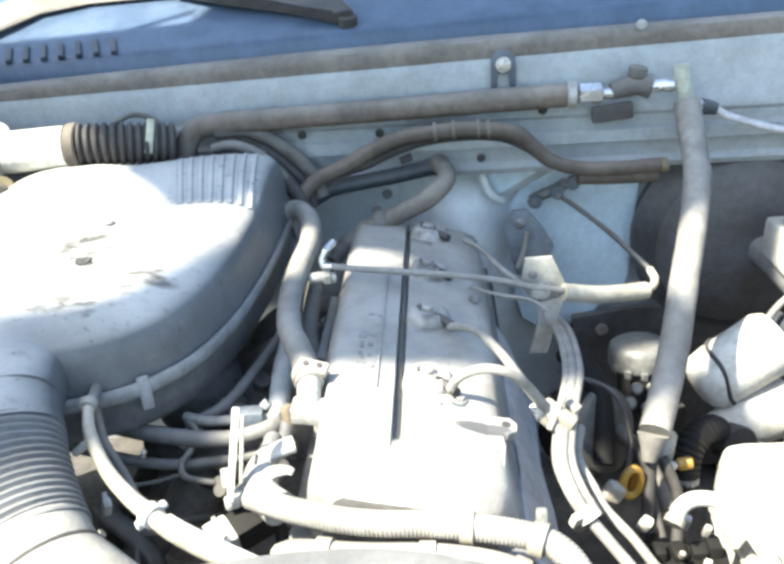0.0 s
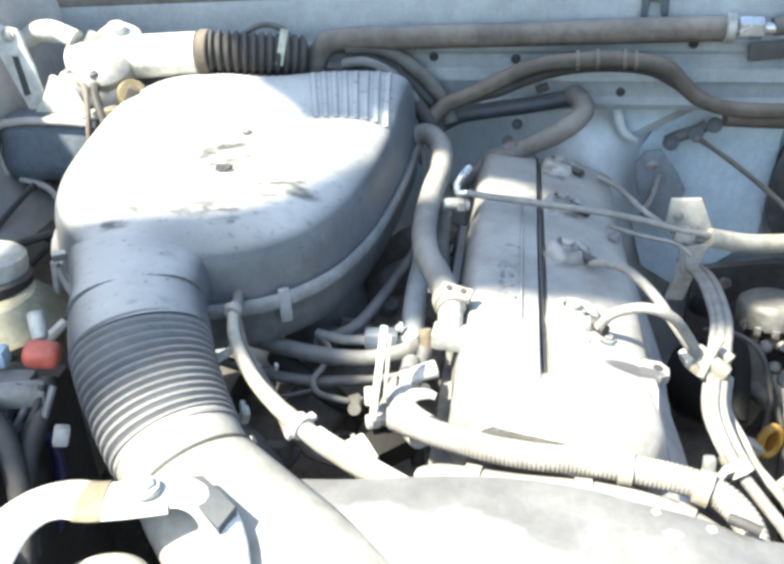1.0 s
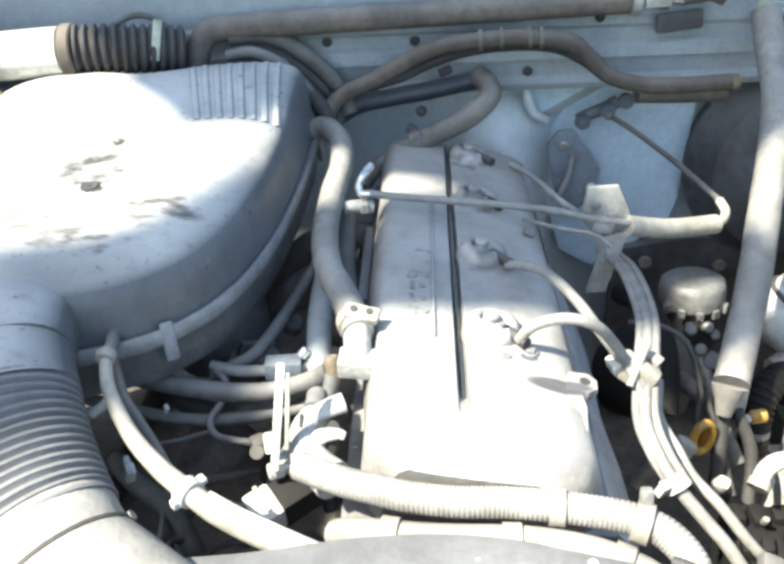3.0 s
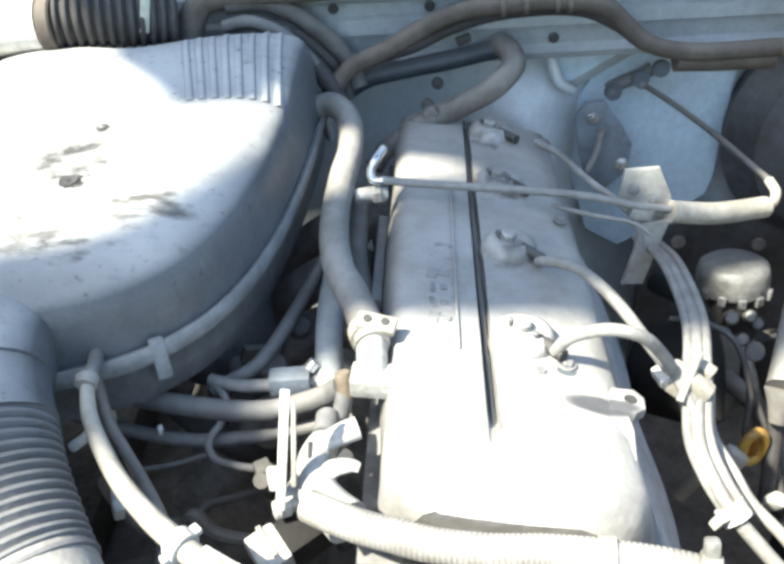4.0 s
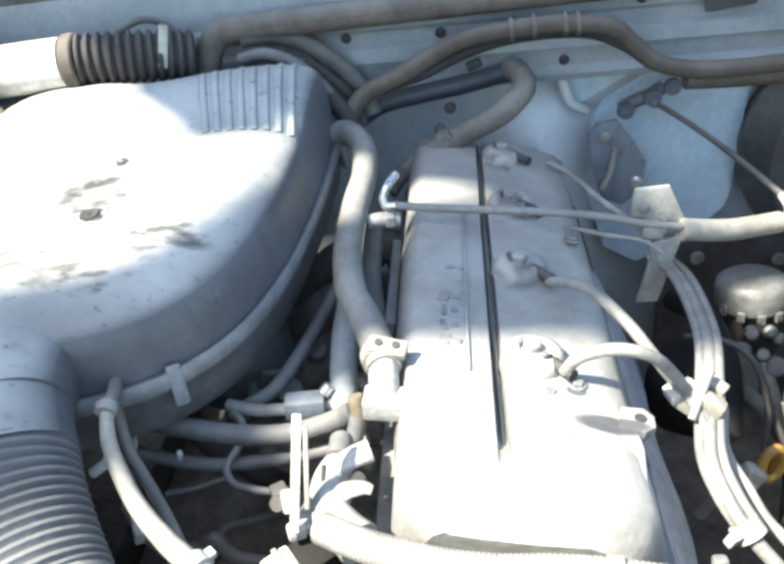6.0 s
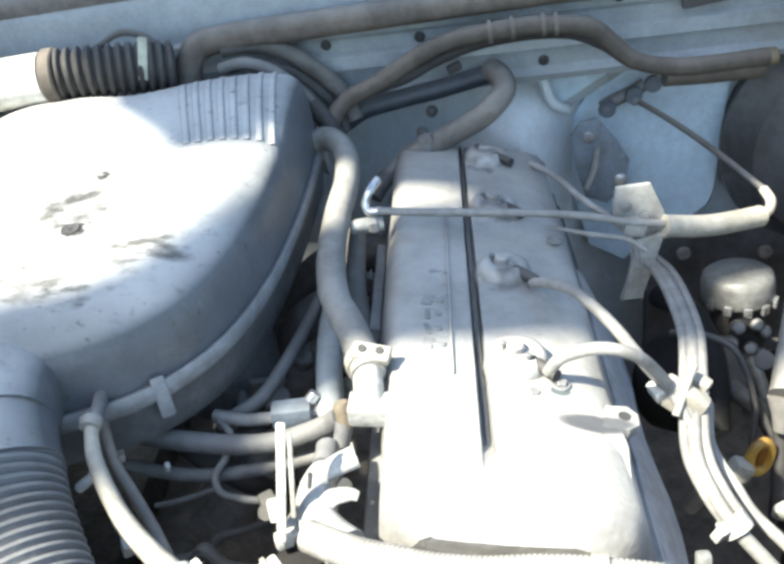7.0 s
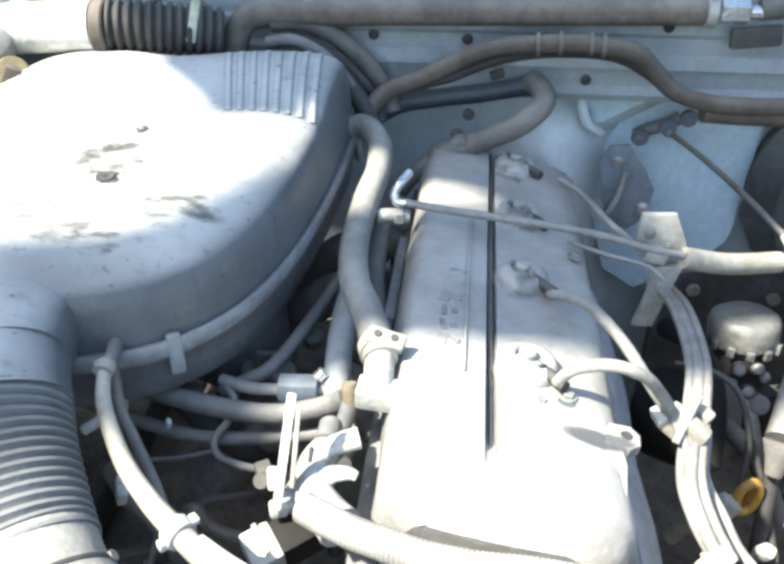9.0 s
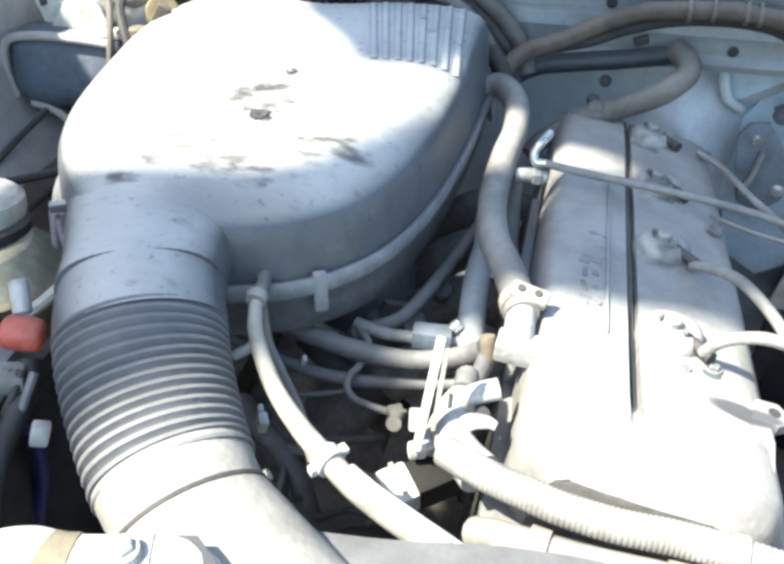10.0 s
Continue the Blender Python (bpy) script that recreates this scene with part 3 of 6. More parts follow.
for y in ys:
    e = min(abs(y + 0.236), abs(y - 0.240))
    drop = 0.016 * (1 - smoothstep(0, 0.016, e))
    curl = max(0, -0.205 - y) / 0.031
    rings.append([bm.verts.new(Vector((x + (0.006 * (1 - smoothstep(-0.16, -0.08, y)) if x < -0.04 else 0) + (0.014 if x < -0.04 else -0.012 if x > 0.06 else 0) * curl ** 2.2, y + 0.006 * curl * (abs(x - 0.012) / 0.08) ** 2, z - drop))) for x, z in cover_section(y)])
for a, b in zip(rings, rings[1:]):
    for k in range(len(a) - 1):
        bm.faces.new((a[k], a[k + 1], b[k + 1], b[k]))
bm.faces.new(rings[0][::-1])
bm.faces.new(rings[-1])
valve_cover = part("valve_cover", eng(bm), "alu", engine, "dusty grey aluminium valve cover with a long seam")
part("seam_line", eng(plate([(-0.0004, 0.235), (-0.0018, 0.235), (-0.0024, 0.05), (-0.0024, -0.08), (-0.0011, -0.178), (0.0003, -0.08), (0.0002, 0.05)], 0.004, pose(0, 0, -0.0125))), "rubber", valve_cover)
part("gasket_flange", eng(box((0.166, 0.472, 0.012), (0.0125, 0.004, -0.066), (0, 0, 0), 0.003)), "aludark", valve_cover)
# the raised pad in front on the outer half, with its lug
part("pad", eng(plate([(0.026, -0.212), (0.076, -0.212), (0.080, -0.170), (0.078, -0.156), (0.062, -0.150), (0.036, -0.146), (0.030, -0.152), (0.022, -0.180)], 0.014, pose(0, 0, 0.0058, 8.0, 7, 0), 0.0016)), "alu", valve_cover)
lug = part("lug", eng(plate([(0.064, -0.158), (0.080, -0.160), (0.087, -0.155), (0.088, -0.146), (0.083, -0.139), (0.070, -0.139)], 0.007, pose(0, 0, -0.0135, 0, 3, 0), 0.0018)), "alu", valve_cover)
part("hole", eng(disc(0.0038, 0.002, (0.0795, -0.1485, -0.0120), (0, 3, 0), 0.0004, 16)), "groove", lug)
for bx, by in ((0.029, -0.134), (0.046, -0.125), (-0.045, 0.222), (0.07, 0.19), (0.066, 0.05)):
    part("bolt", eng(bolt((bx, by, -0.008), (0, 4, 0), 0.0042)), "aludark", valve_cover)
# raised characters on the inner half, too worn to read
for i in range(4):
    y = -0.096 + 0.0165 * i
    for dx, w, d in ((-0.0335, 0.0032, 0.0115), (-0.0265, 0.0045, 0.0042)):
        part("raised_letter", eng(box((w + 0.004 * ((i * 7) % 3 == 0), d, 0.0014), (dx, y, 0.0012), (0, 0, 12 * ((i * 5) % 3 - 1)), 0.0004, seg=1)), "letter", valve_cover)
part("raised_line", eng(box((0.0018, 0.21, 0.0014), (-0.0185, -0.02, 0.0011), (0, 0, 0), 0.0004, seg=1)), "alu", valve_cover)

# spark plug wells with rubber caps
for i, y in enumerate((-0.105, 0.0, 0.1, 0.2)):
    well = part("plug_well", eng(lathe([(0.0, -0.014), (0.0212, -0.014), (0.0206, -0.003), (0.0194, 0.0025), (0.0172, 0.0064), (0.0135, 0.0084), (0.0102, 0.0080), (0.0086, 0.0064), (0, 0.0062)], (0.022, y, -0.004), (0, 3, 0))), "alu", engine)
    cap = part("plug_cap", eng(lathe([(0.0058, 0.0), (0.0058, 0.0095), (0.0045, 0.0108), (0, 0.0112)], (0.020, y + 0.002, -0.003), (0, 3, 0))), "alu", well)
    part("spout", eng(tube([(0.030, y - 0.006, 0.0), (0.037, y - 0.014, 0.0), (0.043, y - 0.021, 0.0)], 0.0041)), "black", cap)
    for dx, dy in ((-0.009, 0.003), (0.005, -0.0095)):
        part("socket", eng(disc(0.0021, 0.0030, (0.022 + dx, y + dy, 0.0050), (0, 3, 0), 0.0004, 12)), "aludark", well)

# outlet fitting and thermostat housing on the intake side
outlet = thing("coolant_outlet", (-0.075, -0.14, 0.90), "rust-stained aluminium coolant outlet on the cylinder head", "coolant outlet")
part("block", box((0.034, 0.017, 0.0145), (-0.065, -0.1385, 0.941), (8, 4, -4), 0.0025), "cast", outlet)
part("spigot", tube([(-0.070, -0.118, 0.9555), (-0.0695, -0.128, 0.951), (-0.069, -0.136, 0.943)], 0.0092), "cast", outlet)
part("rust_ring", lathe([(0.0, -0.008), (0.0048, -0.008), (0.0056, -0.005), (0.0050, 0.002), (0.0056, 0.005), (0.0046, 0.008), (0, 0.008)], (-0.0865, -0.1335, 0.9345), (-18, -10, 0), 18), "rust", outlet)
part("downpipe", tube([(-0.0865, -0.135, 0.930), (-0.090, -0.140, 0.918), (-0.096, -0.146, 0.902), (-0.100, -0.150, 0.885)], 0.0056), "aludark", outlet)
housing = thing("thermostat_housing", (-0.095, -0.19, 0.88), "pale cast thermostat housing with sensor plugs", "thermostat housing")
part("body", tube([(-0.094, -0.163, 0.922), (-0.097, -0.172, 0.924), (-0.100, -0.186, 0.924), (-0.098, -0.202, 0.924), (-0.090, -0.216, 0.926), (-0.078, -0.229, 0.926)], 0.0085, taper=0.0125, lump=0.10), "cast", housing)
part("foot", plate([(-0.092, -0.160), (-0.088, -0.176), (-0.089, -0.208), (-0.112, -0.212), (-0.116, -0.204), (-0.108, -0.190), (-0.107, -0.174)], 0.010, pose(0, 0, 0.914), 0.003), "cast", housing)
part("upper_lug", tube([(-0.097, -0.178, 0.930), (-0.090, -0.1765, 0.933), (-0.083, -0.174, 0.935), (-0.076, -0.1715, 0.936)], 0.0066, taper=0.0076, flat=0.8, sides=12, lump=0.15), "cast", housing)
part("lower_lug", tube([(-0.093, -0.199, 0.929), (-0.087, -0.1965, 0.931), (-0.079, -0.195, 0.931), (-0.074, -0.196, 0.930)], 0.0068, taper=0.0030, flat=0.7, sides=12, lump=0.15), "cast", housing)
part("neck", tube([(-0.096, -0.152, 0.926), (-0.0955, -0.160, 0.927), (-0.096, -0.170, 0.928)], 0.0072, sides=14), "aludark", housing)
part("socket", disc(0.0048, 0.004, (-0.0835, -0.186, 0.9265), (20, 15, 0), 0.0004, 12), "groove", housing)
part("slit", box((0.0022, 0.012, 0.003), (-0.1015, -0.186, 0.9335), (0, -8, 6), 0.0006), "groove", housing)
part("ear", box((0.012, 0.008, 0.006), (-0.112, -0.212, 0.920), (10, 0, 40), 0.0015), "cast", housing)

# ---- air cleaner ----
air_cleaner = thing("air_cleaner", (-0.28, 0.04, 0.90), "large dusty grey plastic air cleaner with dried mud spots", "air cleaner")
OUTLINE = [(-0.246, -0.146), (-0.205, -0.128), (-0.172, -0.088), (-0.152, -0.020), (-0.143, 0.070), (-0.140, 0.150), (-0.1395, 0.195), (-0.147, 0.214), (-0.170, 0.220), (-0.215, 0.214), (-0.280, 0.196), (-0.350, 0.205), (-0.405, 0.185),
           (-0.432, 0.110), (-0.424, 0.015), (-0.404, -0.055), (-0.372, -0.105), (-0.330, -0.146), (-0.285, -0.158)]
loop = spline([(x, y, 0) for x, y in OUTLINE], 6, True)
CENTRE = Vector((-0.285, 0.045, 0))


def crown(p):
    """How the lid rises to the back."""
    return 0.016 * smoothstep(-0.14, 0.2, p.y) + 0.012 * smoothstep(0.05, 0.19, p.y)


def lid_ring(bm, f, z, lift=1.0):
    out = []
    for q in loop:
        p = q.lerp(CENTRE, f)
        out.append(bm.verts.new((p.x, p.y, z + lift * crown(p))))
    return out


def stack(bm, levels):
    rings = [lid_ring(bm, *lv) for lv in levels]
    for a, b in zip(rings, rings[1:]):
        for k in range(len(a)):
            k2 = (k + 1) % len(a)
            bm.faces.new((a[k], a[k2], b[k2], b[k]))
    return rings


bm = bmesh.new()
LID = [(-0.055, 0.968, 0.2), (-0.050, 0.973, 0.3), (-0.042, 0.984, 0.45), (-0.034, 0.995, 0.7), (-0.024, 1.0020, 0.85), (-0.006, 1.0072, 0.95), (0.020, 1.0108), (0.05, 1.0138), (0.09, 1.0170), (0.15, 1.0205), (0.23, 1.0235), (0.35, 1.026), (0.55, 1.028), (0.8, 1.0285)]
rings = stack(bm, LID)
bm.faces.new(rings[-1])
# the snout that carries the duct
snout = []
for s, (cx, cy, cz, w, h) in enumerate(((-0.298, -0.040, 0.986, 0.104, 0.030), (-0.297, -0.085, 0.986, 0.082, 0.031), (-0.2935, -0.125, 0.986, 0.0625, 0.031), (-0.2895, -0.152, 0.985, 0.0525, 0.0312), (-0.2845, -0.172, 0.984, 0.0478, 0.0316), (-0.2790, -0.192, 0.982, 0.0460, 0.0322))):
    way = Vector((0.40, -0.90, -0.15)) if s > 1 else Vector((0.1, -1, 0))
    side = way.normalized().cross(Vector((0, 0, 1))).normalized() * -1
    up = side.cross(way.normalized()).normalized() * -1
    if up.z < 0:
        up = -up
    snout.append([bm.verts.new(Vector((cx, cy, cz)) + side * w * (abs(math.cos(a)) ** 0.8) * math.copysign(1, math.cos(a)) + up * h * (abs(math.sin(a)) ** 0.8) * math.copysign(1, math.sin(a))) for a in (2 * math.pi * k / 32 for k in range(32))])
for a, b in zip(snout, snout[1:]):
    for k in range(32):
        bm.faces.new((a[k], a[(k + 1) % 32], b[(k + 1) % 32], b[k]))
bm.faces.new(snout[-1])
bm.faces.new(snout[0][::-1])
lid = part("lid", bm, "box", air_cleaner)


def lid_z(x, y):
    """The height of the lid's top at x, y."""
    q = Vector((x, y, 0)) - CENTRE
    a = math.atan2(q.y, q.x)
    far = min(loop, key=lambda o: abs((math.atan2(o.y - CENTRE.y, o.x - CENTRE.x) - a + math.pi) % (2 * math.pi) - math.pi))
    f = 1 - q.length / (far - CENTRE).length
    for (f0, z0, *l0), (f1, z1, *l1) in zip(LID, LID[1:]):
        if f0 <= f <= f1:
            return z0 + (z1 - z0) * (f - f0) / (f1 - f0) + crown(Vector((x, y, 0)))
    return LID[-1][1] + crown(Vector((x, y, 0)))


bm = bmesh.new()
rings = stack(bm, [(0.16, 0.920, 0), (0.02, 0.922, 0), (-0.030, 0.929, 0), (-0.050, 0.943, 0.1), (-0.056, 0.956, 0.2), (-0.068, 0.960, 0.2)])
bm.faces.new(rings[0][::-1])
part("tray", bm, "boxbase", air_cleaner, "dark grey plastic lower tray")
bm = bmesh.new()
stack(bm, [(-0.062, 0.9590, 0.2), (-0.083, 0.9600, 0.2), (-0.094, 0.9635, 0.2), (-0.093, 0.9690, 0.2), (-0.082, 0.9720, 0.2), (-0.070, 0.9715, 0.2), (-0.048, 0.9690, 0.2)])
part("rolled_rim", bm, "rim", air_cleaner, "pale grey rolled rim between lid and tray")
# ribs on the rear corner of the lid
for i in range(8):
    x = -0.243 + 0.0118 * i
    y0 = 0.069 + 0.0018 * i
    line = [(x + (0.034 - 0.0030 * i) * (1 - k / 5), y0 + (0.203 - y0) * k / 5) for k in range(6)]
    part("rib", tube([(px, py, lid_z(px, py) - 0.0003) for px, py in line], 0.0034, sides=10, per=3, flat=0.45), "box", lid)
# two holes with sunken screws, their depth put into dark discs; mud lies round them
for hx, hy, r in ((-0.262, -0.042, 0.0066), (-0.263, 0.030, 0.0042)):
    hz = lid_z(hx, hy) - 0.0001
    lean = math.degrees(math.atan((lid_z(hx, hy + 0.01) - lid_z(hx, hy - 0.01)) / 0.02))
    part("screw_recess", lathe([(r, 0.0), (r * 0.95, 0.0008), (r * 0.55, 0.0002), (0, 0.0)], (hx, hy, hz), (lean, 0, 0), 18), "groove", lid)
# spring clips on the rim
for k in (7, 33, 60, 78, 95):
    p = loop[k % len(loop)]
    d = (p - CENTRE).normalized()
    turn = math.degrees(math.atan2(d.y, d.x))
    part("clip", box((0.005, 0.009, 0.027), (p.x + d.x * 0.0165, p.y + d.y * 0.0165, 0.962), (0, -8, turn), 0.002), "rim", air_cleaner, "grey spring clip")
# nipple for the breather hose
part("nipple", tube([(-0.226, -0.138, 0.972), (-0.219, -0.160, 0.976), (-0.217, -0.174, 0.978)], 0.0044), "boxbase", air_cleaner)
part("side_tab", box((0.012, 0.008, 0.006), (-0.375, -0.118, 0.985), (0, 0, 30), 0.001), "box", air_cleaner)

# ---- intake duct ----
duct = thing("intake_duct", (-0.25, -0.25, 0.92), "corrugated grey rubber intake duct held by a clamp", "intake duct")
DUCT = [(-0.2655, -0.220, 0.976), (-0.256, -0.237, 0.971), (-0.246, -0.252, 0.965), (-0.235, -0.267, 0.959), (-0.224, -0.281, 0.954), (-0.216, -0.290, 0.951)]
part("cuff", tube([(-0.281, -0.186, 0.983), (-0.2760, -0.198, 0.9815), (-0.2700, -0.211, 0.979), (-0.2650, -0.2205, 0.9755)], 0.0458, sides=36, flat=0.70), "box", duct)
part("bellows", tube(DUCT, 0.0440, sides=40, wave=0.0021, pitch=0.0062, flat=0.70, taper=0.0375), "bellows", duct, "ribbed grey rubber bellows")
part("end_cuff", tube([(-0.219, -0.287, 0.952), (-0.211, -0.2955, 0.9495), (-0.202, -0.304, 0.947)], 0.0385, sides=36, taper=0.0362, flat=0.72), "loom", duct, "smooth pale end of the duct")
way = Vector((0.62, -0.60, -0.18)).normalized()
RING = Vector((-0.2005, -0.3055, 0.9465))
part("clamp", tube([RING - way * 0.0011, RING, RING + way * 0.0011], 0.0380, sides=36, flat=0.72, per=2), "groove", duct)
part("clamp_screw", tube([(-0.1765, -0.2815, 0.953), (-0.1735, -0.2800, 0.955)], 0.0030, sides=10), "steel", duct)
part("snorkel", tube([(-0.203, -0.303, 0.947), (-0.190, -0.3155, 0.943), (-0.168, -0.333, 0.936), (-0.13, -0.36, 0.926), (-0.07, -0.41, 0.915)], 0.0366, sides=36, flat=0.72, taper=0.050), "loom", duct, "smooth pale plastic snorkel")

# ---- hoses and lines round the engine ----
heater_hose = hose("heater_hose", [(-0.132, 0.186, 0.982), (-0.118, 0.180, 0.986), (-0.103, 0.156, 0.982), (-0.098, 0.112, 0.976), (-0.102, 0.060, 0.970), (-0.103, 0.006, 0.965), (-0.097, -0.040, 0.960), (-0.084, -0.074, 0.957), (-0.075, -0.100, 0.956), (-0.069, -0.123, 0.955)], 0.0108, "hosegrey", "thick dusty grey coolant hose beside the air cleaner", lump=0.04)
collar((-0.0715, -0.112, 0.9555), (0.3, -1, -0.04), 0.0112, 0.009, "cream", heater_hose, label="pale spring clamp")
ear = part("clamp_ear", box((0.024, 0.011, 0.007), (-0.0665, -0.1155, 0.9655), (22, 8, -12), 0.0020), "cream", heater_hose)
for ex in (-0.0715, -0.0610):
    part("ear_hole", disc(0.0026, 0.0012, (ex, -0.1165 - 0.15 * (ex + 0.0665), 0.9690 - 0.14 * (ex + 0.0665)), (22, 8, 0), 0.0003, 14), "groove", ear)
hose("bypass_hose", [(-0.094, 0.085, 0.938), (-0.092, 0.040, 0.933), (-0.089, 0.002, 0.929), (-0.082, -0.025, 0.915)], 0.0085, "rubber", "short dark rubber hose beside the engine")
fitting = thing("hose_fitting", (-0.08, 0.055, 0.95), "small pale metal pipe fitting", "pipe fitting")
part("stub", tube([(-0.092, 0.052, 0.962), (-0.080, 0.055, 0.962), (-0.068, 0.058, 0.960)], 0.006), "steel", fitting)
part("nut", disc(0.0075, 0.008, (-0.079, 0.055, 0.9615), (0, 90, 12), sides=6), "steel", fitting)
hose("vacuum_hose", [(-0.106, 0.075, 0.930), (-0.113, 0.036, 0.926), (-0.126, -0.015, 0.920), (-0.147, -0.083, 0.915), (-0.166, -0.100, 0.911), (-0.178, -0.106, 0.908)], 0.0052, "pipegrey", "grey vacuum hose running under the air cleaner")
hose("coolant_pipe", [(-0.285, -0.095, 0.922), (-0.246, -0.113, 0.920), (-0.208, -0.122, 0.915), (-0.170, -0.128, 0.912), (-0.138, -0.129, 0.911), (-0.114, -0.127, 0.915), (-0.098, -0.127, 0.922), (-0.089, -0.131, 0.931)], 0.0068, "pipegrey", "dusty grey coolant pipe between air cleaner and engine", "pipe")
hose("lower_pipe", [(-0.30, -0.10, 0.892), (-0.206, -0.129, 0.890), (-0.158, -0.131, 0.890), (-0.110, -0.128, 0.896), (-0.085, -0.126, 0.902)], 0.0046, "pipegrey", "dark lower coolant pipe", "pipe")
hose("upper_pipe", [(-0.178, -0.104, 0.916), (-0.160, -0.110, 0.916), (-0.143, -0.111, 0.916), (-0.100, -0.108, 0.916)], 0.0042, "wire", "thin grey pipe with a dark connector", "pipe")
connector_small = thing("pipe_connector", (-0.117, -0.11, 0.91), "small slate blue plastic pipe connector", "connector")
part("body", box((0.026, 0.014, 0.014), (-0.125, -0.110, 0.918), (0, 0, 4), 0.002), "bluemid", connector_small)
part("spigot", tube([(-0.112, -0.108, 0.926), (-0.108, -0.106, 0.930)], 0.004), "bright", connector_small)
hose("sensor_wire", [(-0.178, -0.104, 0.914), (-0.165, -0.121, 0.913), (-0.168, -0.132, 0.904), (-0.174, -0.142, 0.898), (-0.168, -0.154, 0.895), (-0.152, -0.160, 0.895), (-0.140, -0.162, 0.895)], 0.0026, "pipegrey", "thin grey looped sensor wire", "wire", sides=10)
plug = thing("wire_plug", (-0.138, -0.162, 0.88), "small grey wire plug", "plug")
part("body", box((0.010, 0.012, 0.010), (-0.137, -0.163, 0.894), (10, 0, 30), 0.002), "rubber", plug)
part("tab", box((0.004, 0.003, 0.010), (-0.132, -0.167, 0.898), (0, 10, 30), 0.001), "rubber", plug)
part("clip_ring", lathe([(0.0030, 0), (0.0050, 0), (0.0052, 0.0015), (0.0048, 0.003), (0.0030, 0.003)], (-0.136, -0.172, 0.896), (50, 0, 0), 14), "rubber", plug)
hose("stray_wire", [(-0.215, -0.150, 0.884), (-0.195, -0.148, 0.886), (-0.175, -0.142, 0.888)], 0.0018, "rubber", "thin grey stray wire", "wire", sides=8)

stay = thing("metal_stay", (-0.115, -0.2, 0.90), "upright pale flat metal stay", "stay")
part("strip", box((0.0050, 0.0025, 0.064), (-0.1110, -0.2045, 0.953), (-28, 6, 0), 0.001), "white", stay)
part("strip", box((0.0026, 0.0025, 0.046), (-0.1055, -0.2015, 0.955), (-28, 3, 0), 0.0008), "cream", stay)
part("foot", box((0.010, 0.008, 0.008), (-0.1145, -0.214, 0.920), (0, 0, 20), 0.002), "white", stay)
part("clip", box((0.008, 0.005, 0.013), (-0.1165, -0.2085, 0.937), (-20, 0, 10), 0.0018), "white", stay)

breather = hose("breather_hose", [(-0.217, -0.172, 0.980), (-0.215, -0.184, 0.975), (-0.209, -0.199, 0.968), (-0.190, -0.226, 0.960), (-0.169, -0.247, 0.955), (-0.1500, -0.2620, 0.952)], 0.0034, "cream", "pale breather hose from the air cleaner to the front", taper=0.0060)
collar((-0.2165, -0.177, 0.979), (0, -1, -0.2), 0.0043, 0.006, "hosegrey", breather)
part("nipple_ear", tube([(-0.2225, -0.1745, 0.980), (-0.217, -0.1755, 0.981), (-0.2115, -0.1745, 0.980)], 0.0021, sides=8), "hosegrey", breather)
part("branch", tube([(-0.209, -0.197, 0.966), (-0.214, -0.200, 0.961), (-0.2225, -0.201, 0.955)], 0.0030, sides=10), "white", breather, "short white branch")
sleeve = hose("wiring_sleeve", [(-0.1515, -0.2605, 0.952), (-0.140, -0.2690, 0.950), (-0.130, -0.2740, 0.947), (-0.110, -0.2800, 0.939), (-0.090, -0.2840, 0.931), (-0.06, -0.290, 0.920), (-0.02, -0.296, 0.90)], 0.0058, "cream", "pale sleeved wiring across the front", "wiring", taper=0.0075)
part("strand", tube([(-0.138, -0.2655, 0.9535), (-0.122, -0.2725, 0.9490), (-0.104, -0.2775, 0.9425), (-0.084, -0.2815, 0.934), (-0.06, -0.286, 0.924)], 0.0022, sides=8), "white", sleeve, "thin pale strand beside the sleeve")
tie = thing("cable_tie", (-0.150, -0.262, 0.945), "pale plastic tie round the breather hose", "cable tie")
collar((-0.1500, -0.2620, 0.952), (0.78, -0.62, -0.1), 0.0064, 0.0075, "white", tie, "band")
part("lock", box((0.007, 0.005, 0.005), (-0.1545, -0.2680, 0.9505), (0, 0, 45), 0.0012), "white", tie)
part("tail", box((0.004, 0.006, 0.003), (-0.1440, -0.2555, 0.9545), (0, 0, 45), 0.0008), "white", tie)
hose("ground_wire", [(-0.222, -0.158, 0.962), (-0.212, -0.178, 0.950), (-0.200, -0.193, 0.944), (-0.180, -0.219, 0.939), (-0.165, -0.24, 0.925)], 0.0034, "brown", "thin brown wire beside the breather hose", "wire", sides=10)

loom = hose("split_loom", [(-0.098, -0.222, 0.931), (-0.084, -0.231, 0.933), (-0.070, -0.2375, 0.933), (-0.055, -0.2425, 0.933), (-0.034, -0.2490, 0.933), (-0.008, -0.2530, 0.933), (0.020, -0.2535, 0.9325), (0.050, -0.2570, 0.932), (0.085, -0.2640, 0.930), (0.104, -0.2750, 0.925), (0.113, -0.2920, 0.914), (0.112, -0.3150, 0.89)], 0.0086, "loom", "pale corrugated split loom along the front of the engine", "loom", wave=0.00018, pitch=0.0026, sides=18)
for lx, ly, lz, lw in ((0.045, -0.2564, 0.932, (1, -0.13, 0)),):
    collar((lx, ly, lz), lw, 0.0090, 0.008, "cream", loom, "tape_band", "pale tape band")
loom_tie = thing("loom_tie", (0.086, -0.262, 0.925), "pale clip that holds the loom", "clip")
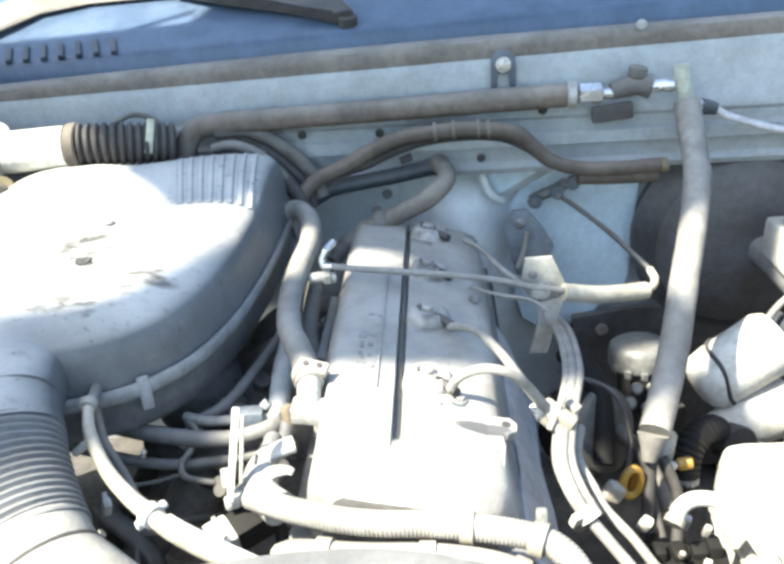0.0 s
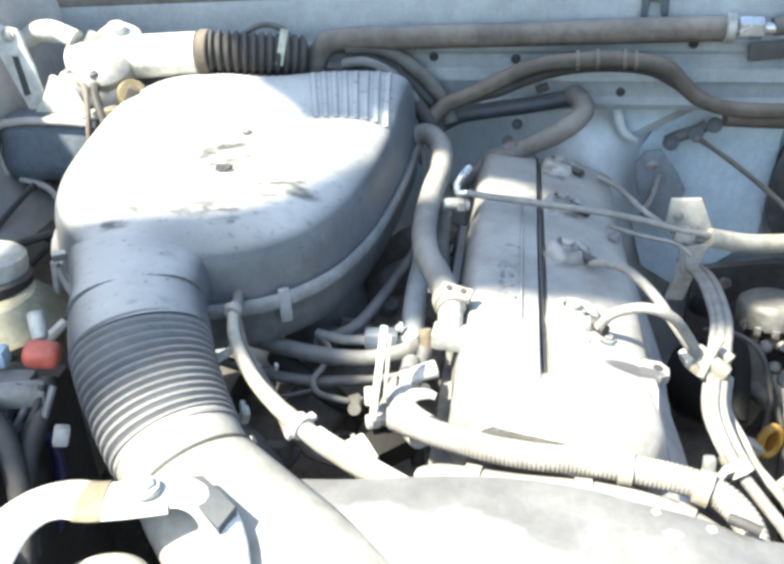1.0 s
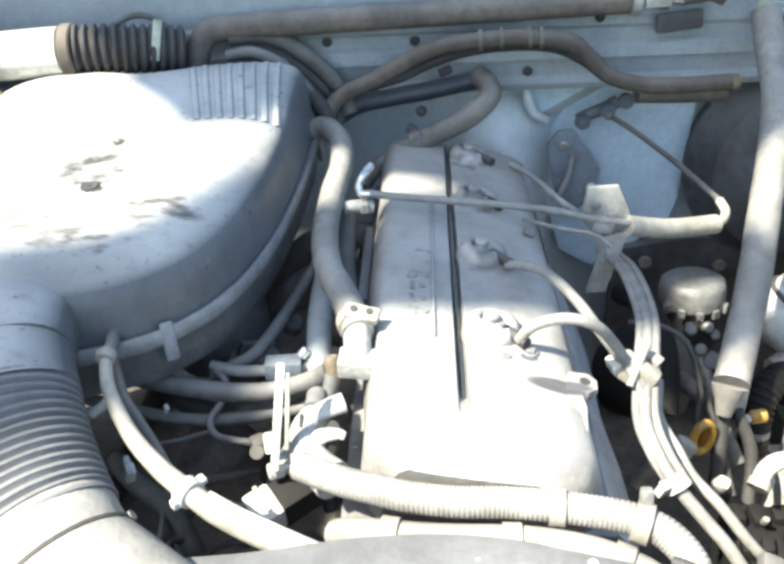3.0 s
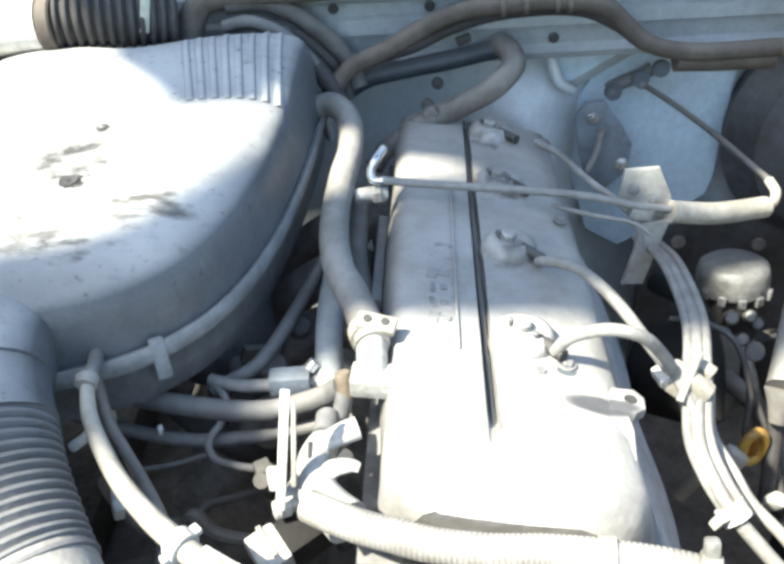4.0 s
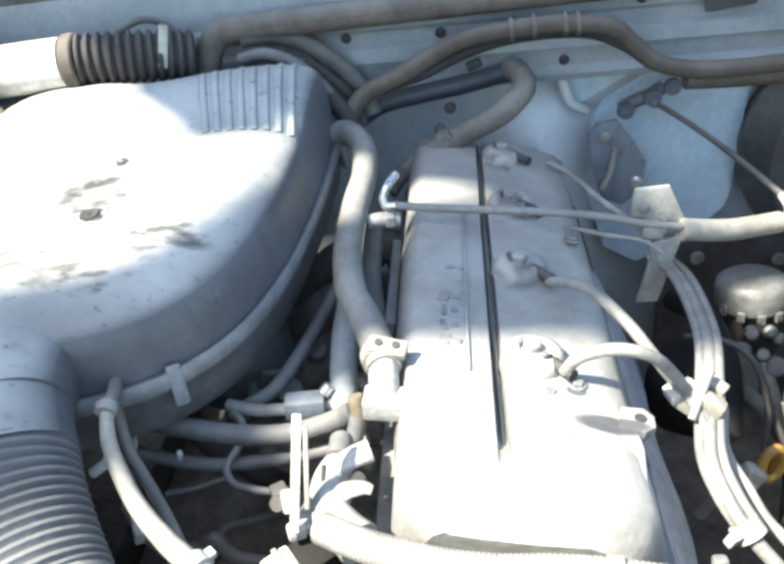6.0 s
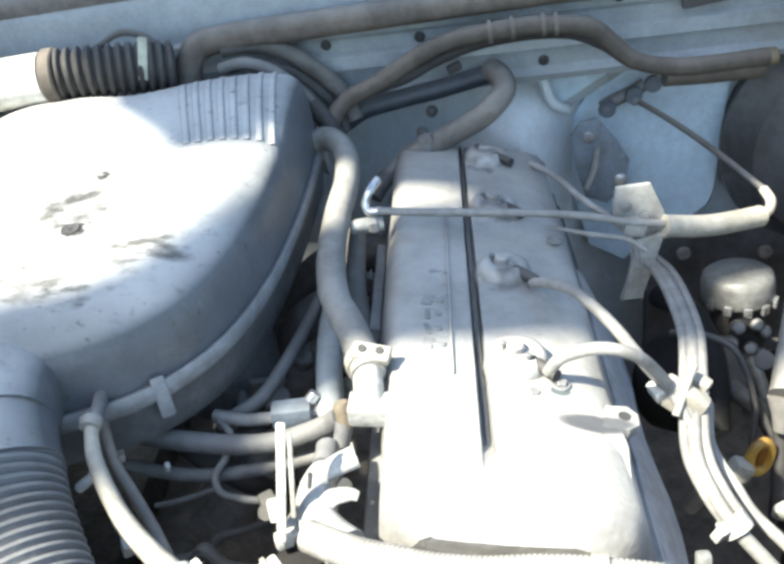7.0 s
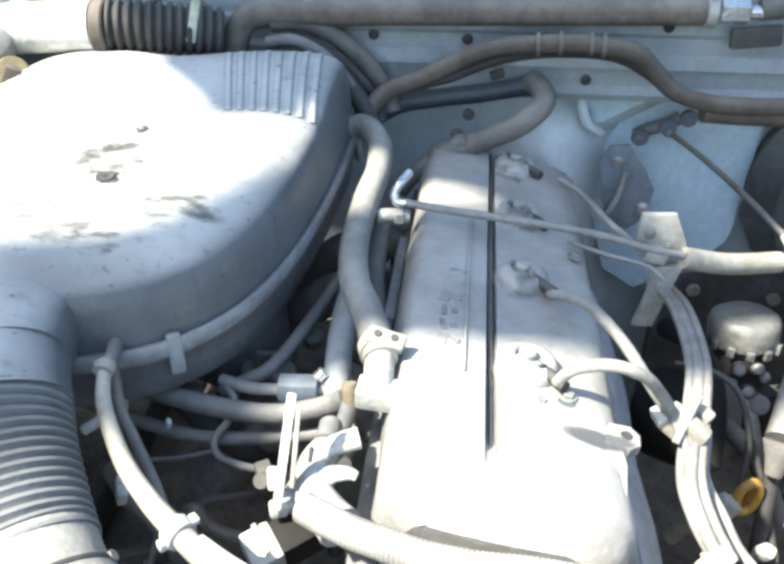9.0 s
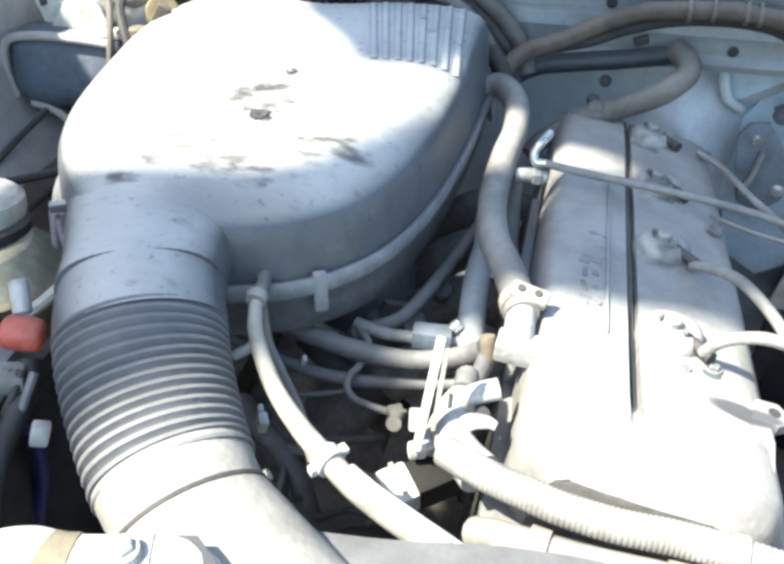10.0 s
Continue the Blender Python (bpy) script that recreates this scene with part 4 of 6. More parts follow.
collar((0.088, -0.2655, 0.9295), (1, -0.4, -0.1), 0.0098, 0.009, "cream", loom_tie, "band")
part("tab", box((0.007, 0.006, 0.012), (0.090, -0.2605, 0.942), (-15, 0, 0), 0.002), "steel", loom_tie)
lower_loom = hose("lower_loom", [(-0.076, -0.250, 0.905), (-0.066, -0.257, 0.914), (-0.050, -0.263, 0.919), (-0.02, -0.2675, 0.920), (0.03, -0.270, 0.920), (0.07, -0.279, 0.918), (0.098, -0.294, 0.908), (0.10, -0.31, 0.88)], 0.0088, "loom", "pale lower wiring run under the loom", "wiring", sides=12)
for lx, ly, lz, lw in ((-0.045, -0.2640, 0.9195, (1, -0.2, 0)), (0.02, -0.2697, 0.920, (1, -0.05, 0)), (0.075, -0.2810, 0.917, (1, -0.45, -0.2))):
    collar((lx, ly, lz), lw, 0.0091, 0.010, "cream", lower_loom, "tape_band", "pale tape band")
front_plug = thing("front_connector", (-0.112, -0.219, 0.88), "white and dark two-part wiring connector", "connector")
part("white_half", box((0.018, 0.024, 0.018), (-0.122, -0.2265, 0.899), (12, -8, 36), 0.0028), "white", front_plug)
part("rib", box((0.003, 0.020, 0.002), (-0.1225, -0.2260, 0.9088), (12, -8, 36), 0.0006), "cream", front_plug)
part("dark_half", box((0.030, 0.022, 0.022), (-0.1035, -0.2125, 0.900), (12, -8, 36), 0.0032), "deepblack", front_plug)
part("latch", box((0.008, 0.012, 0.004), (-0.100, -0.2055, 0.9125), (12, -8, 36), 0.001), "shield", front_plug)
part("lead", tube([(-0.094, -0.205, 0.899), (-0.088, -0.203, 0.892), (-0.086, -0.205, 0.878)], 0.0050, sides=10), "black", front_plug)

# fuel line over the engine, with its bracket and insulated end
fuel = thing("fuel_line", (0.0, 0.06, 0.94), "thin metal fuel line crossing over the valve cover", "fuel line")
part("pipe", tube([(-0.070, 0.054, 0.974), (-0.040, 0.053, 0.970), (0.0, 0.054, 0.965), (0.05, 0.058, 0.957), (0.090, 0.060, 0.949), (0.123, 0.057, 0.942), (0.150, 0.060, 0.936)], 0.0032, sides=10), "wire", fuel)
part("hook", tube([(-0.069, 0.054, 0.974), (-0.077, 0.055, 0.974), (-0.0785, 0.058, 0.980), (-0.074, 0.062, 0.988), (-0.069, 0.075, 0.990)], 0.0034, sides=10), "bright", fuel)
part("second_line", tube([(0.06, 0.066, 0.940), (0.09, 0.055, 0.936), (0.118, 0.045, 0.934), (0.132, 0.040, 0.925)], 0.0019, sides=10), "wire", fuel)
part("insulated_tube", tube([(0.150, 0.060, 0.934), (0.190, 0.075, 0.922), (0.2385, 0.099, 0.9125)], 0.0088, sides=18), "cream", fuel, "thick cream-coloured sleeve")
part("elbow", tube([(0.238, 0.099, 0.9145), (0.246, 0.103, 0.9145), (0.2505, 0.112, 0.919), (0.248, 0.124, 0.924)], 0.0042, sides=12), "cream", fuel)
part("throttle_cable", tube([(0.248, 0.124, 0.924), (0.225, 0.20, 0.932), (0.200, 0.26, 0.940), (0.180, 0.304, 0.944)], 0.0030, sides=10), "rubber", fuel, "thin dark cable to the bulkhead")
bracket = thing("line_bracket", (0.13, 0.06, 0.87), "pale folded metal bracket under the fuel line", "bracket")
up = pose(0, 0.069, 0, 90, 0, 0)
part("upper_plate", plate([(0.114, 0.968), (0.140, 0.969), (0.152, 0.943), (0.146, 0.920), (0.127, 0.917), (0.111, 0.944)], 0.004, up, 0.001), "steel", bracket)
part("lower_leg", plate([(0.128, 0.925), (0.151, 0.928), (0.143, 0.898), (0.136, 0.868), (0.119, 0.868), (0.126, 0.90)], 0.004, pose(0, 0.062, 0.0, 90, 0, 0), 0.001), "steel", bracket)
for p in ((0.121, 0.062, 0.953), (0.136, 0.062, 0.942)):
    part("bolt", bolt(p, (90, 0, 0), 0.0032), "aludark", bracket)
part("clip", box((0.018, 0.010, 0.014), (0.128, 0.060, 0.936), (0, 12, 0), 0.002), "steel", bracket)

# ignition leads
leads = [("ignition_lead", [(0.040, -0.020, 0.944), (0.050, -0.036, 0.953), (0.064, -0.062, 0.961), (0.080, -0.092, 0.957), (0.096, -0.110, 0.940), (0.110, -0.114, 0.921), (0.122, -0.128, 0.909)]),
         ("ignition_lead", [(0.038, -0.122, 0.946), (0.046, -0.128, 0.961), (0.064, -0.136, 0.972), (0.084, -0.136, 0.966), (0.100, -0.126, 0.944), (0.112, -0.118, 0.922), (0.121, -0.132, 0.906)]),
         ("ignition_lead", [(0.060, 0.176, 0.944), (0.076, 0.150, 0.944), (0.095, 0.095, 0.944), (0.112, 0.072, 0.938), (0.126, 0.060, 0.924), (0.132, 0.058, 0.900)]),
         ]
for k, (nm, pts) in enumerate(leads):
    hose(nm, pts, 0.0038 if k < 2 else 0.0028, "wire", "grey rubber ignition lead from a spark plug", "ignition lead", group="ignition leads", sides=12)
bundle = thing("wiring_bundle", (0.13, -0.1, 0.88), "pale wiring bundle running down beside the engine", "wiring")
RUN = [(0.137, 0.079, 0.898), (0.146, 0.030, 0.905), (0.143, -0.046, 0.910), (0.129, -0.108, 0.912), (0.120, -0.150, 0.899), (0.125, -0.173, 0.887), (0.135, -0.187, 0.874)]
for dx, dy, r, mt, more in ((0, 0, 0.0044, "wire", ((0.149, -0.199, 0.860), (0.165, -0.215, 0.845), (0.19, -0.24, 0.81))), (0.0068, 0.004, 0.0034, "hosegrey", ()), (-0.0050, 0.004, 0.0030, "wire", ())):
    part("cable", tube([(x + dx, y + dy, z) for x, y, z in RUN] + list(more), r, sides=12), mt, bundle)
part("tie", tube([(0.131, -0.181, 0.879), (0.136, -0.187, 0.873)], 0.0092, sides=12), "white", bundle, "pale tie round the bundle")
part("tie_tail", box((0.007, 0.006, 0.012), (0.124, -0.190, 0.876), (20, 0, 30), 0.0015), "white", bundle)
hose("side_cable", [(0.142, -0.098, 0.890), (0.135, -0.130, 0.885), (0.143, -0.154, 0.875), (0.152, -0.166, 0.862), (0.168, -0.178, 0.848), (0.187, -0.190, 0.826), (0.22, -0.20, 0.79)], 0.0038, "loom", "pale cable beside the wiring bundle", "cable", sides=12)
clasp = thing("cable_clasp", (0.115, -0.12, 0.90), "pale plastic clasp round the ignition leads", "clasp")
part("strap", box((0.030, 0.012, 0.020), (0.119, -0.118, 0.914), (0, 25, -30), 0.004), "cream", clasp)
part("ear", box((0.014, 0.012, 0.010), (0.108, -0.112, 0.918), (10, -20, 20), 0.002), "white", clasp)
part("ear", box((0.012, 0.010, 0.008), (0.133, -0.107, 0.916), (0, 20, -40), 0.002), "cream", clasp)
part("pin", tube([(0.112, -0.132, 0.913), (0.122, -0.117, 0.925), (0.128, -0.107, 0.929)], 0.0025, sides=8), "cream", clasp)
hose("black_cable", [(0.150, 0.02, 0.86), (0.168, 0.005, 0.868), (0.19, -0.01, 0.86), (0.20, -0.03, 0.83), (0.195, -0.05, 0.80)], 0.0026, "black", "thin dark cable behind the dipstick", "cable", sides=10)

dipstick = thing("dipstick", (0.195, -0.04, 0.70), "dipstick with a yellow-orange loop handle", "dipstick")
part("tube", tube([(0.150, -0.060, 0.75), (0.166, -0.068, 0.788), (0.184, -0.072, 0.806)], 0.0062, sides=12), "cream", dipstick)
ring = spline([(0.195 + 0.0085 * math.cos(a), -0.066 + 0.003 * math.cos(a), 0.806 + 0.0145 * math.sin(a)) for a in (2 * math.pi * k / 8 for k in range(8))], 4, True)
part("loop_handle", tube(ring + [ring[0]], 0.0038, per=1, sides=10, ends=False), "yellow", dipstick, "orange-yellow plastic loop")
part("collar", box((0.016, 0.014, 0.016), (0.178, -0.074, 0.803), (0, 30, 0), 0.004), "cream", dipstick)
part("grip", box((0.009, 0.008, 0.020), (0.197, -0.062, 0.806), (0, 10, 10), 0.003), "amber", dipstick, "dark amber grip inside the loop")

# ---- bulkhead fittings ----
pipe = thing("foam_pipe", (0, 0.25, 1.05), "pipe in brown foam sleeve along the firewall with a bright union", "pipe")
part("sleeve", tube([(-0.250, 0.232, 1.030), (-0.243, 0.240, 1.056), (-0.222, 0.247, 1.0675), (-0.14, 0.250, 1.070), (0.0, 0.250, 1.074), (0.10, 0.250, 1.077), (0.180, 0.250, 1.079)], 0.0125, lump=0.05), "brown", pipe)
part("end_band", disc(0.0155, 0.010, (0.178, 0.250, 1.079), (0, 90, 0)), "steel", pipe)
part("union", disc(0.0115, 0.026, (0.190, 0.250, 1.079), (0, 90, 0), sides=6), "bright", pipe)
part("neck", tube([(0.214, 0.250, 1.079), (0.228, 0.250, 1.079)], 0.0065), "bright", pipe)
part("valve", tube([(0.226, 0.251, 1.080), (0.240, 0.252, 1.083), (0.254, 0.252, 1.086), (0.268, 0.251, 1.083)], 0.0095, taper=0.0135, sides=14, lump=0.12), "rubber", pipe)
part("cap", disc(0.010, 0.012, (0.252, 0.250, 1.094), (0, 10, 0)), "rubber", pipe)
part("pipe_end", tube([(0.266, 0.25, 1.083), (0.276, 0.25, 1.084), (0.292, 0.248, 1.084)], 0.0072), "bright", pipe)
part("bracket", box((0.046, 0.008, 0.020), (0.231, 0.262, 1.054), (0, -6, 0), 0.004), "booster", pipe)

union = thing("line_connector", (0.325, 0.25, 1.05), "bright line connector with a dark body on the firewall", "connector")
part("nut", disc(0.0070, 0.016, (0.310, 0.250, 1.0585), (0, 86, 0), 0.001, 6), "bright", union)
part("body", tube([(0.324, 0.250, 1.058), (0.332, 0.250, 1.057), (0.340, 0.250, 1.055)], 0.0095, taper=0.007, sides=12), "navy", union)
part("line", tube([(0.338, 0.250, 1.056), (0.356, 0.250, 1.046), (0.385, 0.251, 1.036), (0.416, 0.253, 1.027), (0.50, 0.256, 1.01)], 0.0042, sides=10), "shield", union)

harness = thing("firewall_harness", (0.05, 0.23, 0.99), "taped brown wiring harness arching over the bulkhead", "wiring harness")
HARN = [(-0.140, 0.205, 0.965), (-0.122, 0.215, 0.986), (-0.105, 0.228, 1.002), (-0.07, 0.230, 1.017), (-0.015, 0.230, 1.044), (0.037, 0.228, 1.052), (0.080, 0.227, 1.053), (0.120, 0.228, 1.046), (0.140, 0.229, 1.030), (0.163, 0.230, 1.010), (0.205, 0.230, 1.000), (0.280, 0.232, 1.000)]
part("trunk", tube(HARN, 0.0082, lump=0.08), "harness", harness)
part("branch", tube([(-0.095, 0.231, 1.006), (-0.05, 0.238, 1.014), (-0.01, 0.240, 1.030), (0.04, 0.240, 1.041), (0.10, 0.240, 1.040), (0.132, 0.236, 1.028), (0.152, 0.230, 1.014)], 0.0055, lump=0.08), "black", harness)
part("right_wrap", tube([(0.190, 0.236, 0.992), (0.235, 0.238, 0.990), (0.278, 0.238, 0.990)], 0.011, lump=0.05), "harness", harness)
for hx, hz in ((0.033, 1.0515), (0.053, 1.053), (0.080, 1.053), (0.091, 1.052)):
    collar((hx, 0.228, hz), (1, 0, 0.05), 0.0088, 0.0036, "tapegrey", harness, "tape_band", "pale tape band")
part("end_plug", disc(0.008, 0.010, (0.278, 0.232, 1.0), (0, 90, 0)), "beige", harness)

hosepair = hose("heater_return_hose", [(-0.050, 0.213, 0.945), (-0.030, 0.214, 0.955), (-0.010, 0.213, 0.964), (0.017, 0.211, 0.978), (0.033, 0.213, 0.990), (0.043, 0.224, 0.998), (0.042, 0.243, 1.004), (0.034, 0.262, 1.006)], 0.0108, "oldrubber", "grey-brown rubber heater hose curving up to the bulkhead", lump=0.05)
hose("heater_pipe", [(0.036, 0.264, 1.002), (0.018, 0.262, 0.999), (-0.02, 0.256, 0.994), (-0.054, 0.253, 0.990), (-0.091, 0.250, 0.984), (-0.115, 0.246, 0.972)], 0.0092, "navy", "dark blue-black heater pipe along the bulkhead", "pipe", lump=0.03)
hose("heater_stub", [(-0.048, 0.2135, 0.946), (-0.062, 0.211, 0.938), (-0.078, 0.203, 0.928), (-0.088, 0.192, 0.918)], 0.0088, "pitch", "dark stub of the heater hose behind the engine", lump=0.08)
collar((-0.031, 0.215, 0.955), (1, -0.05, 0.4), 0.0113, 0.008, "aludark", hosepair)
part("clamp_screw", box((0.012, 0.008, 0.008), (-0.033, 0.206, 0.965), (0, -20, 0), 0.002), "pitch", hosepair)
hose("left_hose", [(-0.225, 0.232, 1.028), (-0.185, 0.236, 1.034), (-0.150, 0.228, 1.020), (-0.128, 0.214, 0.998), (-0.112, 0.20, 0.975)], 0.0085, "black", "black hose dropping behind the air cleaner")
for bx, bz in ((-0.031, 1.042), (-0.121, 1.044), (0.085, 1.006), (0.155, 1.058)):
    tagged(part("grommet", disc(0.0050, 0.004, (bx, 0.274, bz), (90, 0, 0)), "black"), "round black grommet in the firewall", "grommet", "grommets")
stud = thing("cowl_stud", (0.118, 0.29, 1.09), "bolt with a washer on the cowl edge", "bolt")
part("head", bolt((0.111, 0.268, 1.112), (90, 0, 0), 0.0060), "bright", stud)
part("tab", plate([(-0.014, -0.026), (-0.007, -0.026), (-0.006, -0.010), (0.006, -0.010), (0.007, -0.026), (0.014, -0.026), (0.0135, 0.006), (0.009, 0.013), (0.0, 0.016), (-0.009, 0.013), (-0.0135, 0.006)], 0.003, pose(0.111, 0.2735, 1.112, 90, 0, 0), 0.0008), "bluedark", stud)
clipp = thing("harness_tab", (0.0, 0.245, 1.0), "small black harness clip", "clip")
part("clip", box((0.014, 0.008, 0.008), (-0.001, 0.243, 1.018), (0, -20, 0), 0.002), "black", clipp)
for bx, by, bz in ((-0.036, 0.221, 0.966), (-0.026, 0.258, 0.972)):
    tagged(part("hose_bolt", bolt((bx, by, bz), (60, 0, 0), 0.0042), "black"), "small dark bolt beside the heater hose", "bolt")

mount = thing("bulkhead_bracket", (0.14, 0.29, 0.88), "slotted grey metal bracket behind the engine", "bracket")
up = pose(0, 0.293, 0, 90, 0, 0)
part("plate", plate([(0.112, 0.918), (0.122, 0.932), (0.140, 0.934), (0.160, 0.908), (0.173, 0.885), (0.170, 0.852), (0.150, 0.836), (0.128, 0.846), (0.118, 0.880)], 0.004, up, 0.001), "bluemid", mount)
part("rib", tube([(0.140, 0.286, 0.905), (0.136, 0.285, 0.880), (0.128, 0.285, 0.858)], 0.0035, sides=8), "alu", mount)
for p in ((0.131, 0.289, 0.915), (0.164, 0.289, 0.863)):
    part("bolt", bolt(p, (90, 0, 0), 0.0045), "bright", mount)
link = thing("throttle_link", (0.17, 0.31, 0.93), "dark cable end bolted to the bulkhead", "cable end")
part("stay", box((0.110, 0.005, 0.010), (0.152, 0.320, 0.964), (0, -30, 0), 0.002), "blue", link)
part("body", tube([(0.147, 0.309, 0.937), (0.160, 0.309, 0.944), (0.178, 0.309, 0.951), (0.190, 0.309, 0.958)], 0.0085, flat=0.8), "boxbase", link)
# the shaded crease of the panel fold, put into a dark strip
part("lip", box((0.112, 0.003, 0.004), (0.146, 0.322, 0.971), (0, -30, 0), 0.001), "bluedark", link)
for p in ((0.151, 0.302, 0.939), (0.177, 0.302, 0.951), (0.196, 0.302, 0.961)):
    part("eye", lathe([(0.0045, 0.0), (0.0085, 0.0), (0.0092, 0.003), (0.0085, 0.006), (0.0045, 0.006)], p, (90, 0, 0), 18), "bluedark", link)
for p in ((0.150, 0.300, 0.940), (0.179, 0.300, 0.946), (0.198, 0.302, 0.959)):
    part("bolt", bolt(p, (90, 0, 0), 0.0042), "aludark", link)

ac_hose = hose("large_hose", [(0.306, 0.243, 1.066), (0.307, 0.226, 1.044), (0.305, 0.195, 1.020), (0.300, 0.165, 1.006), (0.286, 0.120, 0.976), (0.267, 0.070, 0.940), (0.248, 0.020, 0.897), (0.231, -0.018, 0.868), (0.216, -0.050, 0.848)], 0.0140, "hosegrey", "thick grey hose running from the firewall down beside the engine", lump=0.03)
part("stem", tube([(0.298, 0.249, 1.106), (0.300, 0.247, 1.090), (0.305, 0.244, 1.070), (0.306, 0.242, 1.062)], 0.0082, sides=14), "green", ac_hose, "pale green stem at the top")
part("taper", lathe([(0.0138, 0.0), (0.009, -0.012), (0.006, -0.024), (0, -0.025)], (0.214, -0.052, 0.847), (-25, 12, 0)), "hosegrey", ac_hose)

booster = thing("brake_booster", (0.40, 0.30, 0.75), "dark round brake booster on the bulkhead", "brake booster")
part("drum", lathe([(0, 0.0), (0.105, 0.0), (0.122, 0.012), (0.124, 0.03), (0.128, 0.034), (0.128, 0.040), (0.120, 0.044), (0.105, 0.072), (0.060, 0.088), (0.03, 0.092), (0, 0.092)], (0.40, 0.350, 0.880), (90, 0, 0), 44), "booster", booster)
part("cylinder", tube([(0.415, 0.27, 0.880), (0.420, 0.22, 0.878), (0.424, 0.155, 0.876)], 0.019), "aludark", booster)
part("reservoir", box((0.055, 0.085, 0.046), (0.426, 0.185, 0.914), (0, 0, 0), 0.008), "white", booster, "white brake fluid reservoir")
part("reservoir_cap", disc(0.022, 0.016, (0.426, 0.185, 0.937)), "beige", booster, "yellowish cap")
part("pipe", tube([(0.432, 0.152, 0.882), (0.402, 0.142, 0.878), (0.384, 0.142, 0.855), (0.380, 0.145, 0.83), (0.40, 0.15, 0.815), (0.46, 0.16, 0.81)], 0.0038, sides=10), "steel", booster)

sensor = thing("canister", (0.258, 0.18, 0.70), "round dull metal canister with dark fittings below", "canister")
part("cap", lathe([(0.026, 0), (0.0335, 0.001), (0.0345, 0.004), (0.0345, 0.020), (0.0325, 0.027), (0.027, 0.031), (0.014, 0.033), (0, 0.0335)], (0.259, 0.180, 0.775), (-8, -3, 0), 40), "cap", sensor, "dull metal domed cap")
part("body", lathe([(0, -0.09), (0.022, -0.09), (0.026, -0.05), (0.026, 0.004), (0, 0.004)], (0.259, 0.180, 0.773), (-8, -3, 0), 24), "black", sensor)
for px, py, pz, r in ((0.250, 0.146, 0.764, 0.0075), (0.266, 0.142, 0.768, 0.0065), (0.243, 0.142, 0.748, 0.008), (0.260, 0.136, 0.745, 0.007), (0.276, 0.146, 0.756, 0.006)):
    part("knob", lathe([(0, -0.010), (r * 0.7, -0.010), (r, -0.004), (r, 0.003), (r * 0.75, 0.007), (0, 0.0085)], (px, py, pz), aim((-0.2, -0.7, 0.5)), 16), "cap", sensor)
# highlights along the scalloped rim, made as bright blocks on the camera's side
for k in range(5):
    a = math.radians(206 + 30 * k)
    part("stud", box((0.004, 0.008, 0.010), (0.259 + 0.0345 * math.cos(a), 0.178 + 0.0345 * math.sin(a), 0.781), (0, 0, math.degrees(a)), 0.0012), "bright", sensor)
pump = thing("vacuum_pump", (0.28, 0.15, 0.65), "greasy metal pump body below the canister", "pump")
part("body", box((0.05, 0.05, 0.06), (0.285, 0.175, 0.700), (0, 0, 20), 0.012), "black", pump)
part("boss", disc(0.010, 0.022, (0.272, 0.146, 0.725), (60, 0, 0)), "aludark", pump)
part("pipe", tube([(0.26, 0.14, 0.74), (0.27, 0.12, 0.71), (0.28, 0.10, 0.66)], 0.006), "steel", pump)

hose("water_pipe", [(-0.108, 0.03, 0.935), (-0.104, -0.006, 0.933), (-0.105, -0.045, 0.926), (-0.103, -0.082, 0.920), (-0.099, -0.110, 0.919), (-0.095, -0.122, 0.920)], 0.0092, "blue", "blue-grey metal water pipe under the coolant hose", "pipe")

# ---- battery corner and fittings on the driver's wing ----
lit = thing("steering_pump", (0.35, 0.13, 0.70), "pale metal pump with hoses and a black strap", "pump")
way = Vector((0.080, 0.018, 0.046))
part("body", lathe([(0, 0), (0.016, 0.001), (0.026, 0.005), (0.0325, 0.014), (0.0345, 0.030), (0.0350, 0.060), (0.0360, 0.092), (0.031, 0.102), (0, 0.104)], (0.303, 0.110, 0.785), aim(way), 32), "white", lit)
part("strap", tube([Vector((0.303, 0.110, 0.785)) + Vector(way).normalized() * (0.036 + 0.004 * math.sin(3 * a)) + Vector((-0.19 * math.cos(a), -0.97 * math.cos(a) * 0.99, 0)) * 0.0358 + Vector((-0.49, 0.10, 0.87)) * 0.0358 * math.sin(a) for a in [0.35 * k for k in range(-2, 10)]], 0.0024, per=2, sides=8), "black", lit)
part("lower_body", tube([(0.322, 0.085, 0.742), (0.340, 0.090, 0.748), (0.360, 0.096, 0.754), (0.40, 0.108, 0.764)], 0.024, taper=0.032), "white", lit)
part("end_plate", box((0.006, 0.050, 0.075), (0.392, 0.140, 0.815), (0, 20, 10), 0.002), "navy", lit)
part("port", disc(0.020, 0.030, (0.325, 0.075, 0.745), (70, 0, 20)), "black", lit)
part("port", disc(0.014, 0.034, (0.350, 0.065, 0.735), (70, 0, 20)), "aludark", lit)
fluid = thing("washer_tank", (0.34, -0.08, 0.60), "white plastic fluid tank on the wing", "tank")
part("tank", box((0.15, 0.17, 0.20), (0.364, -0.082, 0.702), (0, 4, 6), 0.022, seg=3), "white", fluid)
part("neck", tube([(0.363, -0.024, 0.795), (0.363, -0.024, 0.812)], 0.020), "white", fluid)
part("seam", box((0.154, 0.174, 0.004), (0.364, -0.082, 0.732), (0, 4, 6), 0.001), "cream", fluid)
